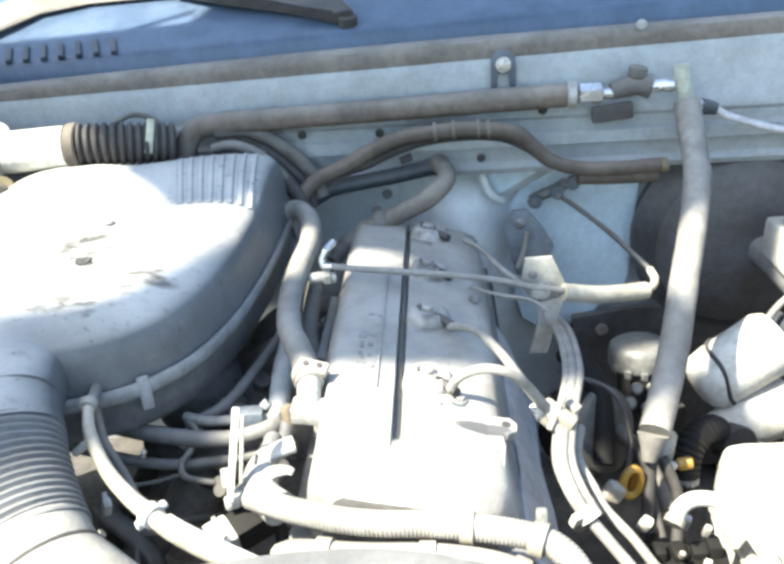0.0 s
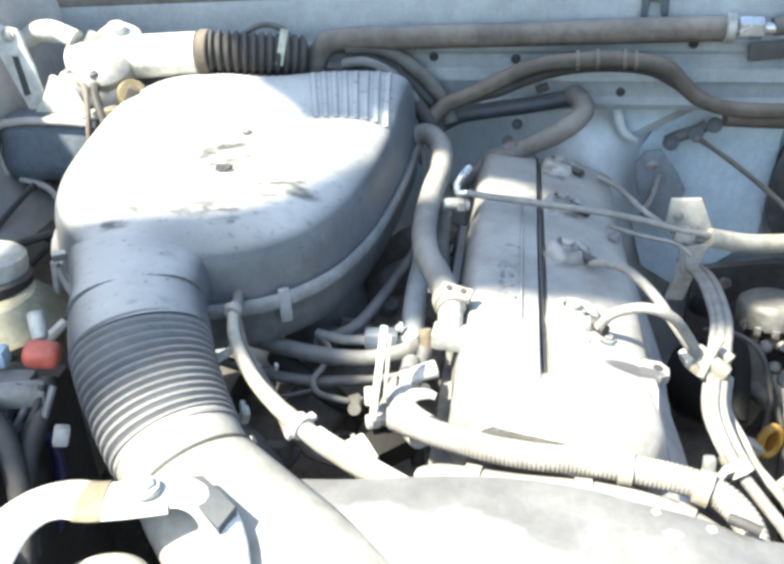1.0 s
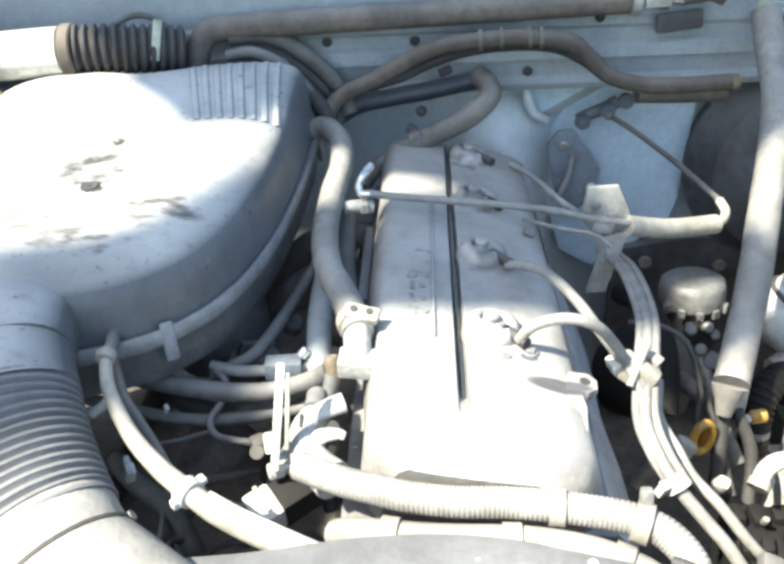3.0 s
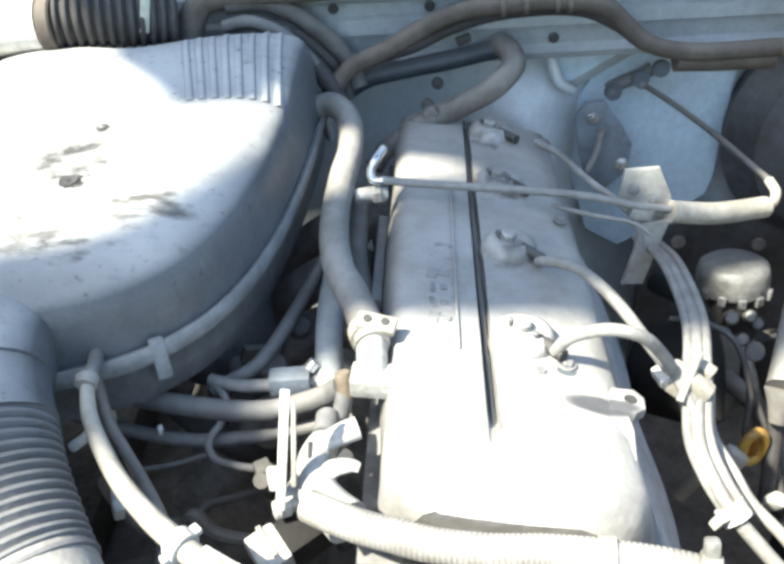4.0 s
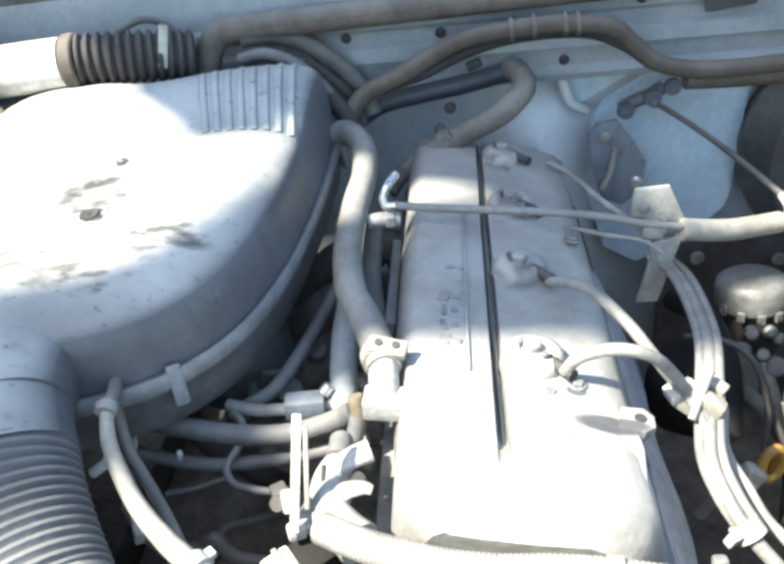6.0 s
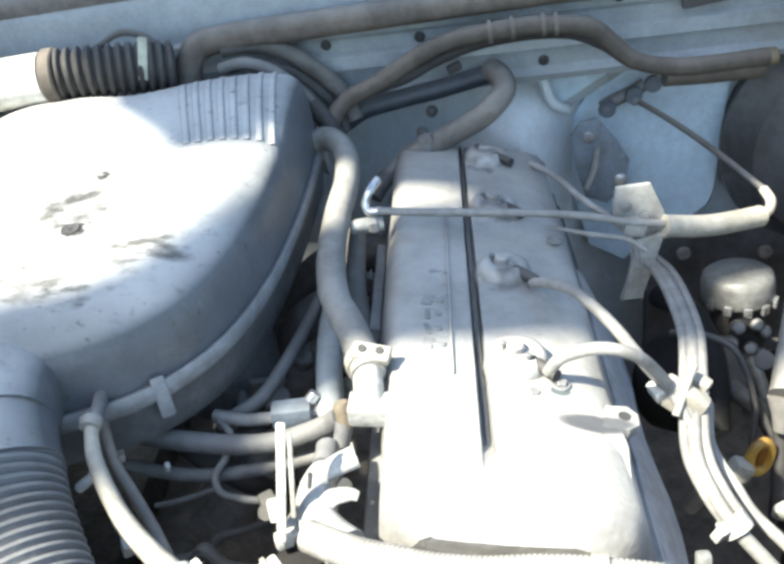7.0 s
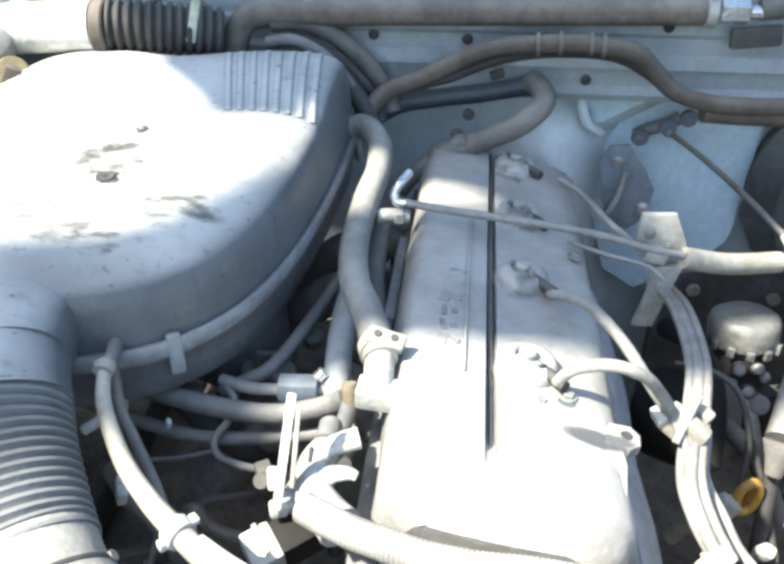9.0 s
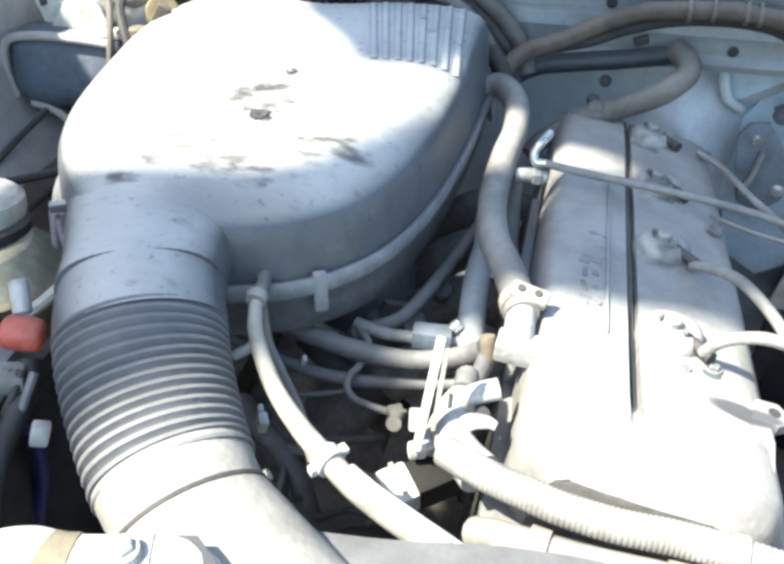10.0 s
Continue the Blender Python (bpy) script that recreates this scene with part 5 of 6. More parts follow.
overflow = hose("overflow_hose", [(0.211, -0.137, 0.822), (0.219, -0.128, 0.832), (0.232, -0.124, 0.836), (0.250, -0.127, 0.834), (0.265, -0.146, 0.826), (0.278, -0.175, 0.81), (0.295, -0.212, 0.785)], 0.0064, "white", "white curved overflow hose by the tank", sides=16)
collar((0.212, -0.136, 0.824), (0.6, 0.7, 0.6), 0.0067, 0.006, "cream", overflow, "end_band", "cream end band")
clutter = thing("relay_block", (0.22, -0.13, 0.70), "black relay block with small white plugs", "relay block")
part("base", box((0.066, 0.060, 0.06), (0.226, -0.146, 0.755), (0, 0, -8), 0.008), "deepblack", clutter)
rng = random.Random(7)
for k in range(8):
    bx, by = 0.204 + 0.0155 * (k % 4) + rng.uniform(-0.003, 0.003), -0.160 + 0.030 * (k // 4) + rng.uniform(-0.004, 0.004)
    part("relay", box((rng.uniform(0.009, 0.013), rng.uniform(0.014, 0.020), rng.uniform(0.012, 0.022)), (bx, by, 0.785), (rng.uniform(-8, 8), rng.uniform(-8, 8), rng.uniform(-20, 10)), 0.003), "deepblack", clutter)
for p, s, mt in (((0.226, -0.117, 0.806), (0.010, 0.007, 0.018), "white"), ((0.243, -0.124, 0.802), (0.006, 0.005, 0.016), "white"), ((0.217, -0.147, 0.799), (0.005, 0.004, 0.010), "cream"), ((0.234, -0.157, 0.799), (0.006, 0.006, 0.009), "white")):
    part("plug", box(s, p, (20, 10, -25), 0.002), mt, clutter)
side_plug = thing("cream_plug", (0.197, -0.11, 0.78), "cream plastic plug on a dark lead below the dipstick", "plug")
part("body", box((0.010, 0.010, 0.020), (0.197, -0.109, 0.797), (25, 20, -25), 0.0035), "white", side_plug)
part("lead", tube([(0.201, -0.105, 0.790), (0.207, -0.098, 0.778), (0.210, -0.09, 0.755)], 0.006, sides=10), "black", side_plug)
white_plug = thing("white_plug", (0.232, -0.02, 0.78), "cream plastic plug with an orange tip", "plug")
part("body", disc(0.0095, 0.030, (0.230, -0.031, 0.800), (-35, 20, 0), 0.003), "cream", white_plug)
part("tip", disc(0.0058, 0.014, (0.242, -0.038, 0.802), (0, 80, 0)), "yellow", white_plug)
part("tab", box((0.010, 0.006, 0.012), (0.233, -0.046, 0.806), (20, 20, 10), 0.002), "white", white_plug)
elbow = hose("black_elbow", [(0.300, 0.030, 0.79), (0.284, 0.010, 0.806), (0.266, -0.006, 0.804), (0.256, -0.020, 0.785), (0.254, -0.03, 0.75)], 0.0125, "deepblack", "black ribbed rubber elbow beside the large hose", wave=0.0012, pitch=0.0055, sides=18)
collar((0.255, -0.024, 0.775), (0, -0.2, -1), 0.0118, 0.006, "aludark", elbow)
for pts, r in (([(0.215, -0.046, 0.832), (0.212, -0.06, 0.80), (0.208, -0.08, 0.75)], 0.006), ([(0.225, -0.050, 0.82), (0.236, -0.066, 0.79), (0.232, -0.09, 0.75)], 0.005), ([(0.205, -0.02, 0.82), (0.215, -0.045, 0.79), (0.222, -0.08, 0.755)], 0.004)):
    hose("black_hose", pts, r, "black", "black rubber hose below the large hose", group="black hoses", lump=0.1)
oil_filter = thing("oil_filter", (0.19, 0.02, 0.72), "round black canister with a grey rim", "oil filter")
FILTER = ((0.192, 0.016, 0.802), aim((0.68, -0.66, 0.32)))
part("drum", lathe([(0, -0.06), (0.036, -0.06), (0.041, -0.052), (0.0425, -0.010), (0.041, -0.002), (0.034, 0.0), (0.030, -0.006), (0.014, -0.008), (0.012, -0.002), (0, -0.001)], *FILTER, 36), "deepblack", oil_filter)
# light on the drum's edge put into a grey band
part("rim", lathe([(0.0385, 0.0005), (0.0415, -0.0010), (0.0432, -0.0050), (0.0430, -0.0085)], *FILTER, 36), "rubber", oil_filter, "grey rim, coloured as a lit edge")
# a sheet added to darken the shaded low part of the bulkhead
backing = thing("dark_backing", (0.33, 0.33, 0.6), "added dark sheet over the shaded lower bulkhead", "insulation")
part("pad", sheet([[(x, 0.318 + 0.006 * math.sin(31 * x) + 0.004 * math.sin(47 * z), z + 0.008 * math.sin(23 * x)) for x in [0.205 + 0.02 * i for i in range(18)]] for z in (0.775, 0.765, 0.72, 0.66, 0.60, 0.52)], (0, 0.012, 0)), "booster", backing)

# ---- front cover ----
bm = bmesh.new()
rows = []
EDGE = [(-0.172, -0.293), (-0.124, -0.289), (-0.096, -0.285), (-0.060, -0.279), (-0.020, -0.277), (0.020, -0.281), (0.048, -0.289), (0.078, -0.297), (0.106, -0.308), (0.14, -0.3095), (0.17, -0.3095), (0.20, -0.309), (0.24, -0.308), (0.29, -0.306), (0.34, -0.305)]


def roll_off(x):
    """How far the cover has dropped at x: turned from the sun to darken its battery side."""
    return 2.8 * max(min(x, 0.22) - 0.07, 0) ** 2 + 0.84 * max(x - 0.22, 0)


edge = spline([(x, y, 0) for x, y in EDGE], 4)
# the y shift by roll_off keeps the edge in place in the camera's view
for k, (dy, z) in enumerate(((0.0, 0.918), (0.0, 0.934), (-0.004, 0.940), (-0.012, 0.9425), (-0.06, 0.945), (-0.12, 0.944), (-0.18, 0.938), (-0.25, 0.92), (-0.30, 0.89))):
    rows.append([(q.x, q.y + dy + 0.9 * roll_off(q.x), z - roll_off(q.x)) for q in edge])
front_cover = part("radiator_cover", sheet(rows, (0, 0, -0.003)), "cover")
tagged(front_cover, "large scuffed grey plastic cover over the radiator", "radiator cover")
for i, (x, y) in enumerate(((0.055, -0.302), (0.0, -0.30), (0.082, -0.311))):
    part("push_pin", disc(0.0026, 0.002, (x, y, 0.941)), "white", front_cover)
part("lip", tube([(x, -0.2990 + 0.9 * roll_off(x), 0.924 - roll_off(x)) for x in (0.172, 0.19, 0.21, 0.24, 0.28, 0.33)], 0.0036, sides=10), "rubber", front_cover, "pale rolled edge")
part("tab", box((0.012, 0.011, 0.008), (0.153, -0.2960 + 0.9 * roll_off(0.153), 0.930 - roll_off(0.153)), (10, 20, -12), 0.002), "rubber", front_cover, "pale fixing tab")
part("slot", box((0.018, 0.005, 0.002), (0.205, -0.3115 + 0.9 * roll_off(0.205), 0.9385 - roll_off(0.205)), (0, 37, 0), 0.0006), "groove", front_cover)
part("rubber_stop", tube([(0.093, -0.3015, 0.942), (0.100, -0.3060, 0.943), (0.107, -0.3095, 0.942)], 0.0032, sides=10), "groove", front_cover)
# the brace's shadow on the snorkel, made as a dark plate
pad = thing("shadow_pad", (-0.185, -0.34, 0.95), "dark plate for the shadow beside the snorkel", "pad")
part("pad", plate([(-0.199, -0.341), (-0.181, -0.337), (-0.157, -0.357), (-0.161, -0.372)], 0.006, pose(0, 0, 0.972), 0.001), "navy", pad)

brace = thing("front_brace", (-0.22, -0.37, 0.95), "pale pressed metal brace with a bolt and beige tape", "brace")
part("arm", tube([(-0.262, -0.440, 0.972), (-0.263, -0.411, 0.975), (-0.264, -0.386, 0.977), (-0.258, -0.369, 0.977), (-0.245, -0.361, 0.977), (-0.229, -0.361, 0.977), (-0.214, -0.358, 0.977), (-0.203, -0.355, 0.977), (-0.194, -0.352, 0.977)], 0.0132, flat=0.35), "white", brace)
part("foot", tube([(-0.198, -0.352, 0.9775), (-0.186, -0.350, 0.977), (-0.173, -0.354, 0.975), (-0.161, -0.366, 0.971), (-0.153, -0.382, 0.966), (-0.147, -0.402, 0.960)], 0.0112, flat=0.28, taper=0.0090), "white", brace)
part("washer", disc(0.0078, 0.0022, (-0.2035, -0.3555, 0.9820), (0, 0, 0), 0.0004), "steel", brace, "dark-rimmed steel washer")
part("bolt", bolt((-0.2035, -0.3555, 0.9838), (0, 0, 0), 0.0050), "white", brace)
part("tape", tube([(-0.2360, -0.3612, 0.977), (-0.2300, -0.3610, 0.977), (-0.2235, -0.3598, 0.977)], 0.0138, flat=0.38), "beige", brace)
hose("front_hose", [(-0.262, -0.440, 0.925), (-0.243, -0.392, 0.936), (-0.222, -0.376, 0.940), (-0.203, -0.386, 0.936), (-0.195, -0.430, 0.91)], 0.0125, "cream", "cream hose under the front brace")

# ---- battery side ----
battery = thing("battery", (-0.40, -0.26, 0.70), "black battery with a red terminal cover", "battery")
part("case", box((0.17, 0.20, 0.19), (-0.425, -0.285, 0.835), (0, 0, 4), 0.008), "black", battery)
part("terminal_cover", box((0.024, 0.019, 0.016), (-0.335, -0.226, 0.968), (10, 10, 15), 0.0075, seg=3), "red", battery, "red terminal cover")
part("post", disc(0.0055, 0.020, (-0.341, -0.215, 0.972), (-30, -20, 0)), "white", battery)
part("clamp", box((0.030, 0.018, 0.012), (-0.348, -0.241, 0.945), (0, 10, 30), 0.003), "steel", battery)
for k in range(4):
    part("cable", tube([(-0.350 + 0.008 * k, -0.236, 0.950), (-0.352 + 0.008 * k, -0.247, 0.938), (-0.364 + 0.011 * k, -0.262 + 0.004 * (k % 2), 0.922)], 0.0026, sides=8, lump=0.3), "aludark" if k % 2 else "black", battery)
part("lid", box((0.150, 0.180, 0.014), (-0.425, -0.300, 0.934), (0, 0, 4), 0.005), "lilac", battery, "dusty violet-grey battery lid")
canister = thing("blue_canister", (-0.372, -0.305, 0.93), "small pale blue plastic canister beside the battery", "canister")
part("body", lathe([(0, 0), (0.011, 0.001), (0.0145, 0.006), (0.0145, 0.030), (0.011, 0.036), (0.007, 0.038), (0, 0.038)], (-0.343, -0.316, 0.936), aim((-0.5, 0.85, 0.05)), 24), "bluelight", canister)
part("band", lathe([(0.0146, 0.012), (0.0153, 0.0125), (0.0153, 0.018), (0.0146, 0.0185)], (-0.343, -0.316, 0.936), aim((-0.5, 0.85, 0.05)), 24), "lilac", canister)
hose("blue_cable", [(-0.332, -0.246, 0.915), (-0.333, -0.243, 0.895), (-0.337, -0.243, 0.868), (-0.345, -0.250, 0.83)], 0.0042, "bluewire", "dark blue cable beside the battery", "cable", sides=12)
for pts, r in (([(-0.415, -0.240, 0.944), (-0.385, -0.247, 0.948), (-0.360, -0.263, 0.948), (-0.338, -0.280, 0.938), (-0.322, -0.300, 0.918), (-0.315, -0.316, 0.880)], 0.0075), ([(-0.339, -0.222, 0.945), (-0.335, -0.235, 0.935), (-0.328, -0.275, 0.925), (-0.318, -0.306, 0.908), (-0.313, -0.330, 0.86)], 0.0065)):
    hose("battery_cable", pts, r, "black", "thick dark cable beside the battery", "cable", group="battery cables", sides=14, lump=0.06)
relay = thing("blue_relay", (-0.38, -0.2, 0.94), "small pale blue relay", "relay")
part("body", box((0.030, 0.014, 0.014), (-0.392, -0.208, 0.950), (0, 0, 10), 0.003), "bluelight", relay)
filler = thing("filler_bottle", (-0.45, -0.12, 0.80), "white filler bottle with a yellowish rim", "bottle")
part("bottle", lathe([(0, 0), (0.050, 0), (0.058, 0.02), (0.058, 0.09), (0.045, 0.105), (0.040, 0.11), (0, 0.112)], (-0.452, -0.118, 0.835), (0, 0, 0), 32), "milky", filler)
part("cap", lathe([(0, 0), (0.036, 0), (0.037, 0.004), (0.037, 0.014), (0.033, 0.018), (0, 0.019)], (-0.463, -0.098, 0.954), (-6, 0, 0), 28), "white", filler, "white screw cap")
part("neck_ring", lathe([(0, 0), (0.038, 0), (0.039, 0.003), (0.039, 0.009), (0.036, 0.011), (0, 0.011)], (-0.461, -0.102, 0.943), (-6, 0, 0), 28), "black", filler, "black ring below the cap")
part("rim", lathe([(0.058, 0.0), (0.062, 0.002), (0.062, 0.008), (0.058, 0.010)], (-0.452, -0.118, 0.915), (0, 0, 0), 32), "beige", filler)
part("outlet", tube([(-0.353, -0.166, 0.955), (-0.36, -0.18, 0.95), (-0.37, -0.19, 0.945)], 0.004, sides=8), "white", filler)
small_tab = thing("white_tab", (-0.30, -0.25, 0.90), "small white plastic tab beside the duct", "tab")
part("tab", box((0.010, 0.008, 0.014), (-0.316, -0.256, 0.925), (0, 20, 30), 0.002), "white", small_tab)
for px, py, pz, s in ((-0.208, -0.205, 0.911, 0.0085), (-0.2115, -0.1985, 0.914, 0.005), (-0.204, -0.139, 0.906, 0.0045), (-0.236, -0.130, 0.910, 0.006), (-0.165, -0.007, 0.910, 0.0045)):
    tagged(part("tag", box((s * 0.7, s, s * 1.4), (px, py, pz), (20, 10, 30), s * 0.2), "white"), "small white plug in the gap below the air cleaner", "plug", "white plugs")

# ---- blower duct and fittings on the passenger wing ----
blower = thing("blower_duct", (-0.42, 0.2, 1.02), "white blower pipe joined to a black corrugated duct", "duct")
part("pipe", tube([(-0.500, 0.185, 1.055), (-0.450, 0.188, 1.062), (-0.400, 0.190, 1.065), (-0.362, 0.193, 1.066)], 0.0225, sides=28), "white", blower, "white smooth pipe")
part("flange", disc(0.025, 0.012, (-0.36, 0.193, 1.066), (0, 90, 4)), "harness", blower)
part("bellows", tube([(-0.350, 0.195, 1.066), (-0.322, 0.202, 1.064), (-0.29, 0.212, 1.060), (-0.255, 0.224, 1.054)], 0.0215, sides=24, wave=0.0022, pitch=0.0085), "black", blower, "black corrugated duct")
part("tape_strip", box((0.008, 0.003, 0.038), (-0.272, 0.196, 1.072), (0, 14, 10), 0.001), "green", blower, "pale green strip")
motor = thing("wiper_motor", (-0.46, 0.14, 1.0), "pale metal wiper motor with a brass-coloured cover", "motor")
part("body", box((0.07, 0.05, 0.042), (-0.470, 0.160, 1.035), (0, 0, 20), 0.010), "white", motor)
part("gear_cover", disc(0.015, 0.020, (-0.425, 0.150, 1.030), (60, 0, 30)), "brass", motor)
part("lever", box((0.085, 0.018, 0.008), (-0.462, 0.118, 1.022), (0, -4, 8), 0.003), "white", motor)
part("bracket", plate([(-0.518, 1.024), (-0.505, 1.040), (-0.492, 1.062), (-0.480, 1.058), (-0.466, 1.044), (-0.458, 1.026), (-0.474, 1.014), (-0.496, 1.018)], 0.005, pose(0, 0.122, 0, 90, 0, 0), 0.001), "white", motor)
part("mount", tube([(-0.552, 0.188, 1.082), (-0.536, 0.190, 1.090), (-0.515, 0.192, 1.088), (-0.496, 0.190, 1.081)], 0.0125, sides=14, lump=0.22, flat=0.8), "white", motor)
part("mount", lathe([(0, 0), (0.020, 0), (0.024, 0.003), (0.024, 0.010), (0.017, 0.016), (0.010, 0.017), (0.009, 0.024), (0, 0.025)], (-0.452, 0.200, 1.074), (22, 8, 0), 26), "white", motor)
part("ear", plate([(-0.492, 1.072), (-0.476, 1.092), (-0.462, 1.088), (-0.468, 1.068)], 0.004, pose(0, 0.186, 0, 90, 0, 0), 0.001), "steel", motor)
part("pin", disc(0.008, 0.016, (-0.430, 0.112, 1.016)), "rust", motor)
part("lead", tube([(-0.455, 0.135, 1.048), (-0.448, 0.118, 1.040), (-0.436, 0.102, 1.020), (-0.425, 0.092, 0.990)], 0.0042, sides=8), "black", motor)
part("lead", tube([(-0.48, 0.14, 1.052), (-0.462, 0.125, 1.048), (-0.452, 0.104, 1.03), (-0.45, 0.09, 1.0)], 0.003, sides=8), "brown", motor)
part("gearbox", lathe([(0, 0), (0.024, 0), (0.027, 0.004), (0.027, 0.018), (0.022, 0.024), (0.010, 0.027), (0, 0.027)], (-0.455, 0.168, 1.045), (30, 0, 10), 26), "steel", motor)
for p in ((-0.490, 0.148, 1.056), (-0.458, 0.140, 1.058), (-0.476, 0.120, 1.021), (-0.446, 0.124, 1.022)):
    part("bolt", bolt(p, (10, 0, 0), 0.004), "aludark", motor)
part("clip", box((0.012, 0.010, 0.016), (-0.414, 0.128, 1.040), (0, 30, 20), 0.002), "harness", motor)
hinge = thing("slotted_bracket", (-0.53, 0.15, 1.03), "white slotted metal bracket on the wing", "bracket")
part("arm", plate([(-0.012, 0.010), (0.010, 0.006), (0.024, -0.030), (0.032, -0.058), (0.050, -0.072), (0.044, -0.084), (0.018, -0.078), (0.004, -0.050), (-0.014, -0.016)], 0.005, pose(-0.545, 0.15, 1.095, 75, 0, 0), 0.001), "white", hinge)
part("slot", plate([(0.004, -0.020), (0.010, -0.021), (0.020, -0.058), (0.014, -0.060)], 0.002, pose(-0.545, 0.1445, 1.0955, 75, 0, 0)), "groove", hinge)
part("bolt", bolt((-0.543, 0.144, 1.096), (75, 0, 0), 0.005), "steel", hinge)
box_l = thing("air_vent_box", (-0.49, 0.08, 0.9), "dark moulded plastic box on the wing", "box")
part("box", box((0.118, 0.090, 0.075), (-0.503, 0.140, 0.984), (-12, 0, 4), 0.030, seg=5), "bluedark", box_l)
part("rim", tube([(-0.556, 0.100, 0.962), (-0.560, 0.098, 0.990), (-0.552, 0.098, 1.014), (-0.520, 0.098, 1.021), (-0.480, 0.100, 1.020), (-0.446, 0.104, 1.016)], 0.0042, sides=10), "wing", box_l, "pale rolled rim")
part("foot", tube([(-0.540, 0.098, 0.958), (-0.512, 0.096, 0.950), (-0.500, 0.094, 0.936)], 0.0036, sides=10), "wing", box_l)
for pts in ([(-0.548, -0.030, 0.915), (-0.530, 0.002, 0.932), (-0.526, 0.050, 0.945), (-0.522, 0.090, 0.955)], [(-0.50, -0.070, 0.908), (-0.497, -0.010, 0.902), (-0.498, 0.050, 0.902), (-0.490, 0.085, 0.910)]):
    hose("wing_lead", pts, 0.0032, "black", "thin black lead lying along the inner wing", "cable", group="leads on the wing", sides=8, lump=0.1)
hose("wing_cable", [(-0.56, -0.02, 0.93), (-0.52, 0.0, 0.925), (-0.47, 0.015, 0.935), (-0.43, 0.03, 0.945)], 0.004, "black", "thin black cable on the wing", "cable", sides=8)

# dark parts deep beside the engine
manifold = thing("intake_manifold", (-0.15, -0.02, 0.60), "dark greasy intake manifold beside the engine", "manifold")
for i, y in enumerate((-0.08, 0.0, 0.08, 0.16)):
    part("runner", tube([(-0.06, y, 0.86), (-0.11, y + 0.005, 0.875), (-0.16, y, 0.85), (-0.20, y - 0.005, 0.80)], 0.018), "pitch", manifold)
part("plenum", tube([(-0.20, -0.085, 0.775), (-0.20, 0.2, 0.775)], 0.038), "pitch", manifold)
alternator = thing("alternator", (-0.15, -0.2, 0.70), "dark greasy alternator low beside the engine", "alternator")
part("body", lathe([(0, 0), (0.055, 0), (0.062, 0.01), (0.062, 0.08), (0.055, 0.09), (0, 0.092)], (-0.155, -0.175, 0.745), (90, 0, 15), 30), "black", alternator)
part("pulley", lathe([(0, 0), (0.03, 0), (0.03, 0.006), (0.024, 0.012), (0.03, 0.018), (0.03, 0.024), (0, 0.024)], (-0.18, -0.268, 0.745), (90, 0, 15), 24), "aludark", alternator)

# small dark things in the gaps on both sides of the engine
for pts, r, mt, lab in (([(-0.23, -0.06, 0.86), (-0.20, -0.09, 0.865), (-0.17, -0.10, 0.85), (-0.15, -0.08, 0.82)], 0.009, "black", "dark hose in the gap below the air cleaner"),
                        ([(-0.26, -0.12, 0.84), (-0.235, -0.15, 0.85), (-0.205, -0.17, 0.84), (-0.19, -0.18, 0.80)], 0.008, "rubber", "dark rubber hose in the gap beside the duct"),
                        ([(-0.11, 0.10, 0.90), (-0.10, 0.05, 0.895), (-0.085, 0.0, 0.89), (-0.08, -0.05, 0.88)], 0.008, "brown", "brown dusty cable beside the cylinder head"),
                        ([(-0.20, 0.02, 0.87), (-0.185, -0.02, 0.88), (-0.18, -0.05, 0.87)], 0.005, "wire", "thin grey wire below the air cleaner"),
                        ([(0.16, 0.10, 0.84), (0.175, 0.06, 0.85), (0.185, 0.02, 0.83), (0.18, -0.02, 0.79)], 0.010, "deepblack", "black hose behind the wiring bundle"),
                        ([(0.20, 0.02, 0.80), (0.22, -0.01, 0.79), (0.235, -0.05, 0.76)], 0.008, "rubber", "dark hose under the large hose")):
    hose("dark_hose", pts, r, mt, lab, "hose")
belt = thing("drive_belt", (-0.06, -0.27, 0.70), "black drive belt on a dull pulley", "drive belt")
part("belt", tube([(-0.16, -0.262, 0.845), (-0.11, -0.262, 0.85), (-0.05, -0.262, 0.84), (0.02, -0.262, 0.82)], 0.008, flat=0.5), "black", belt)
part("pulley", lathe([(0, 0), (0.05, 0), (0.05, 0.006), (0.044, 0.011), (0.05, 0.016), (0.05, 0.022), (0, 0.022)], (0.0, -0.255, 0.80), (90, 0, 0), 30), "aludark", belt)
gear = thing("carburettor", (-0.17, 0.02, 0.80), "dull metal carburettor under the air cleaner", "carburettor")
part("body", lathe([(0, 0), (0.04, 0), (0.042, 0.01), (0.042, 0.04), (0.036, 0.05), (0, 0.05)], (-0.20, 0.0, 0.855), (0, 0, 0), 26), "aludark", gear)
part("lever", box((0.03, 0.006, 0.02), (-0.165, -0.03, 0.875), (10, 20, 30), 0.002), "steel", gear)
for p, s in (((-0.150, -0.06, 0.885), 0.010), ((-0.185, -0.075, 0.88), 0.008), ((-0.135, -0.02, 0.89), 0.008)):
    part("boss", disc(s, 0.014, p, (30, 20, 0)), "aludark", gear)
bracket_low = thing("engine_bracket", (-0.08, 0.02, 0.86), "dark cast bracket beside the cylinder head", "bracket")
part("plate", box((0.008, 0.12, 0.05), (-0.078, 0.02, 0.905), (0, 12, 0), 0.002), "aludark", bracket_low)
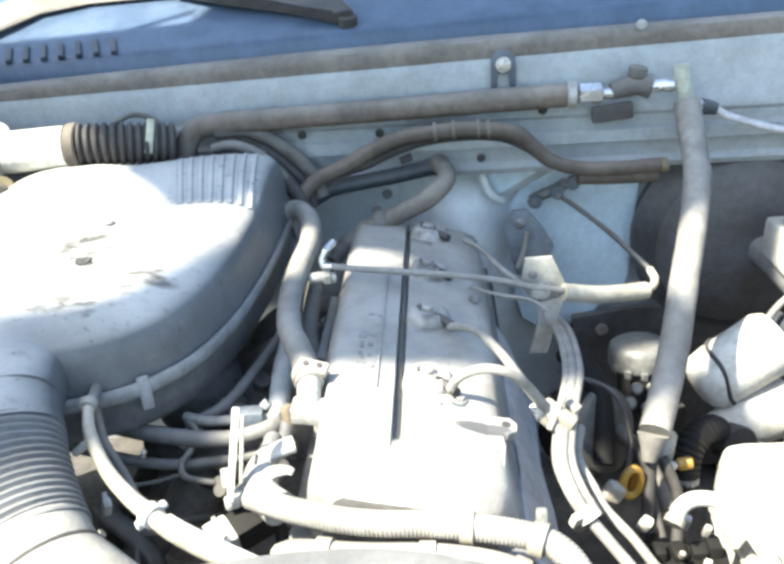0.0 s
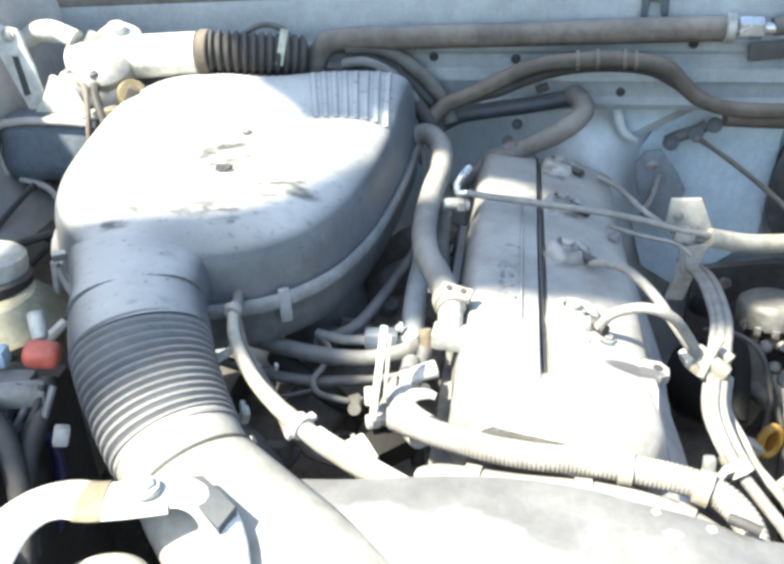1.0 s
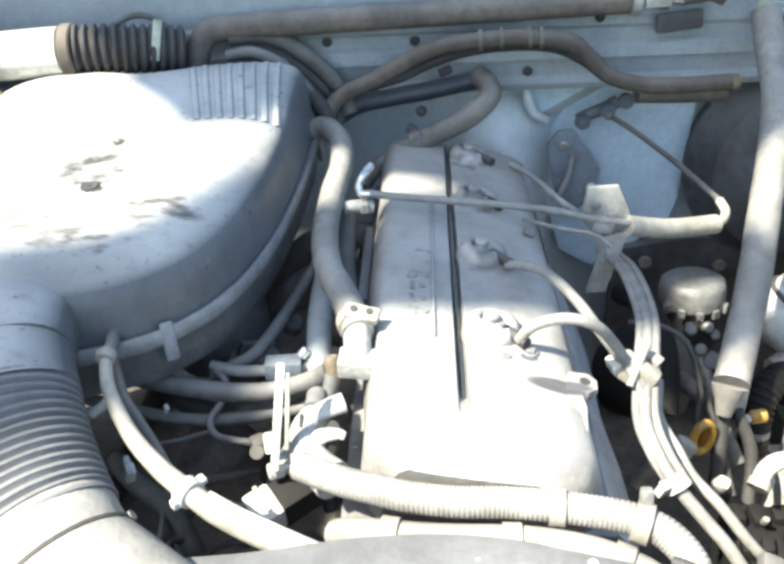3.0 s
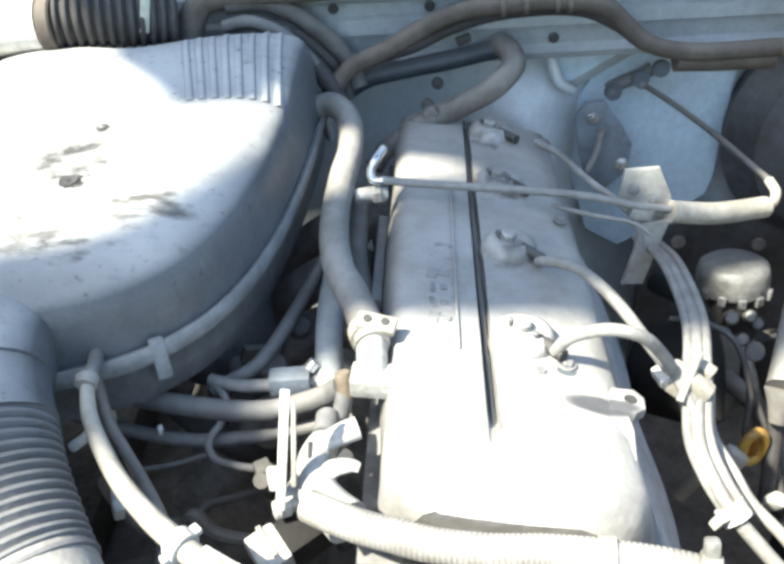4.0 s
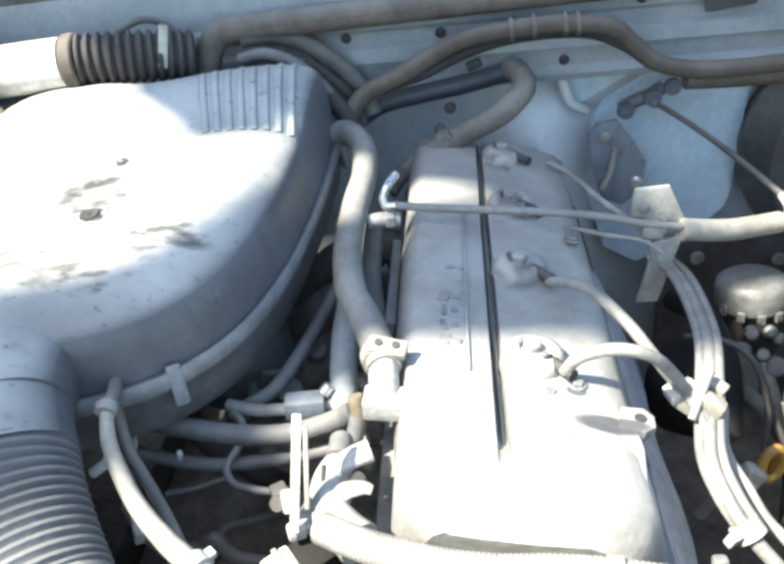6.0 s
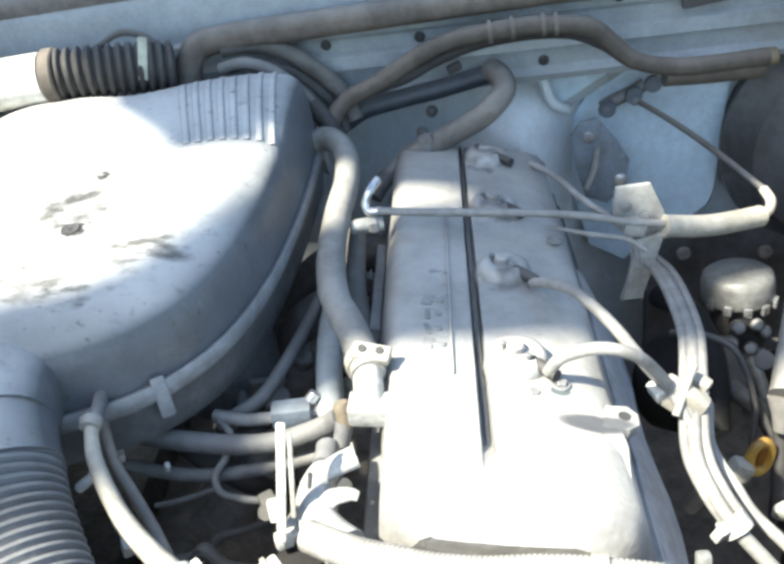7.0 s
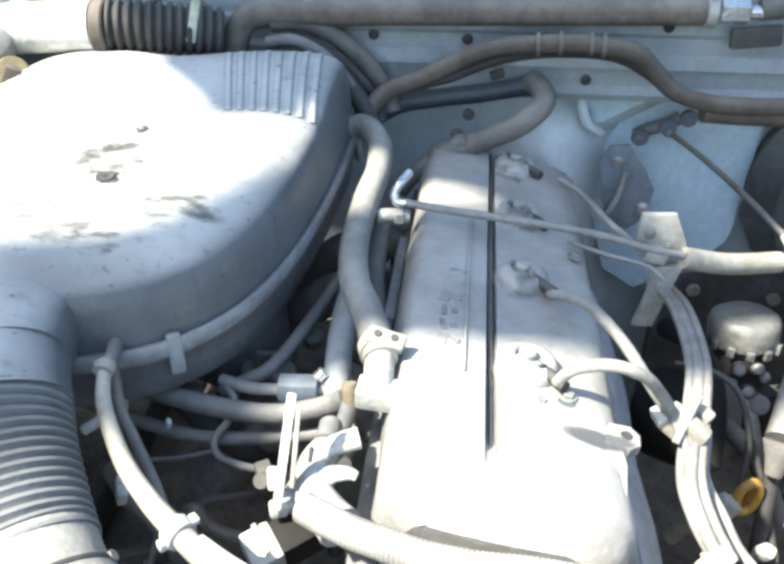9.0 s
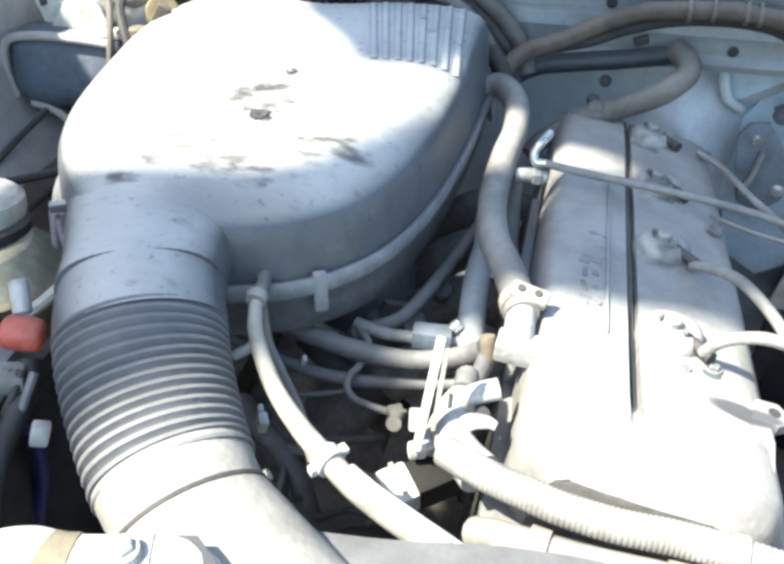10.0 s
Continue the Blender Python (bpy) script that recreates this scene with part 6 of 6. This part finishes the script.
for y in (-0.02, 0.02, 0.06):
    part("bolt", bolt((-0.0835, y, 0.91), (0, -78, 0), 0.005), "steel", bracket_low)
# pins added to the dark sheet
for p in ((0.24, 0.306, 0.755), (0.33, 0.306, 0.748), (0.42, 0.306, 0.752)):
    part("pin", disc(0.008, 0.006, p, (90, 0, 0)), "pitch", backing)
# ribbed shroud and small stuff low beside the duct
shroud = thing("fan_shroud", (-0.235, -0.19, 0.70), "black ribbed fan shroud below the duct", "shroud")
part("panel", box((0.10, 0.010, 0.12), (-0.245, -0.178, 0.750), (-12, 0, 20), 0.003), "black", shroud)
for k in range(6):
    part("rib", box((0.005, 0.012, 0.112), (-0.282 + 0.0150 * k, -0.197 + 0.0055 * k, 0.749), (-12, 0, 20), 0.0015), "pitch", shroud)
rng = random.Random(11)
for k in range(9):
    x, y, z = rng.uniform(-0.235, -0.12), rng.uniform(-0.235, -0.12), rng.uniform(0.80, 0.865)
    a = rng.uniform(0, 6.28)
    pts = [(x + 0.018 * s * math.cos(a) + 0.006 * math.sin(2 * s + k), y + 0.018 * s * math.sin(a), z - 0.004 * s * s + 0.004 * math.cos(3 * s + k)) for s in (-2, -1, 0, 1, 2)]
    hose("gap_wire", pts, rng.choice((0.0022, 0.003, 0.0042)), rng.choice(("rubber", "brown", "black", "fender")), "thin dusty wire in the gap beside the engine", "wire", group="wires in the gap", sides=8, lump=0.15)
# leads and hoses behind the air cleaner
for pts, r, mt in (([(-0.215, 0.246, 1.060), (-0.185, 0.250, 1.060), (-0.158, 0.252, 1.049), (-0.138, 0.252, 1.034), (-0.121, 0.252, 1.017), (-0.107, 0.248, 0.998), (-0.100, 0.240, 0.978)], 0.0088, "rubber"),
                   ([(-0.205, 0.240, 1.042), (-0.176, 0.243, 1.040), (-0.150, 0.244, 1.027), (-0.130, 0.243, 1.008), (-0.116, 0.240, 0.990), (-0.110, 0.232, 0.970)], 0.0062, "black"),
                   ([(-0.36, 0.222, 1.050), (-0.32, 0.236, 1.056), (-0.29, 0.240, 1.050), (-0.262, 0.236, 1.040), (-0.24, 0.238, 1.030)], 0.0045, "black"),
                   ([(-0.33, 0.228, 1.075), (-0.305, 0.236, 1.086), (-0.285, 0.240, 1.082), (-0.268, 0.238, 1.066), (-0.262, 0.232, 1.04)], 0.0032, "rubber"),
                   ([(-0.215, 0.228, 1.046), (-0.190, 0.224, 1.050), (-0.165, 0.222, 1.040), (-0.145, 0.220, 1.022), (-0.128, 0.215, 1.000), (-0.118, 0.205, 0.98)], 0.0055, "pipegrey"),
                   ([(-0.20, 0.236, 1.026), (-0.17, 0.238, 1.028), (-0.145, 0.236, 1.015), (-0.125, 0.230, 0.995)], 0.0048, "black")):
    hose("rear_hose", pts, r, mt, "thin dark hose running behind the air cleaner", "hose", group="hoses behind the air cleaner", sides=10, lump=0.06)
clipb = thing("hose_clip", (-0.165, 0.23, 1.03), "small dark plastic hose clip at the firewall", "clip")
part("clip", box((0.016, 0.014, 0.012), (-0.166, 0.230, 1.036), (0, 20, 0), 0.003), "bluedark", clipb)
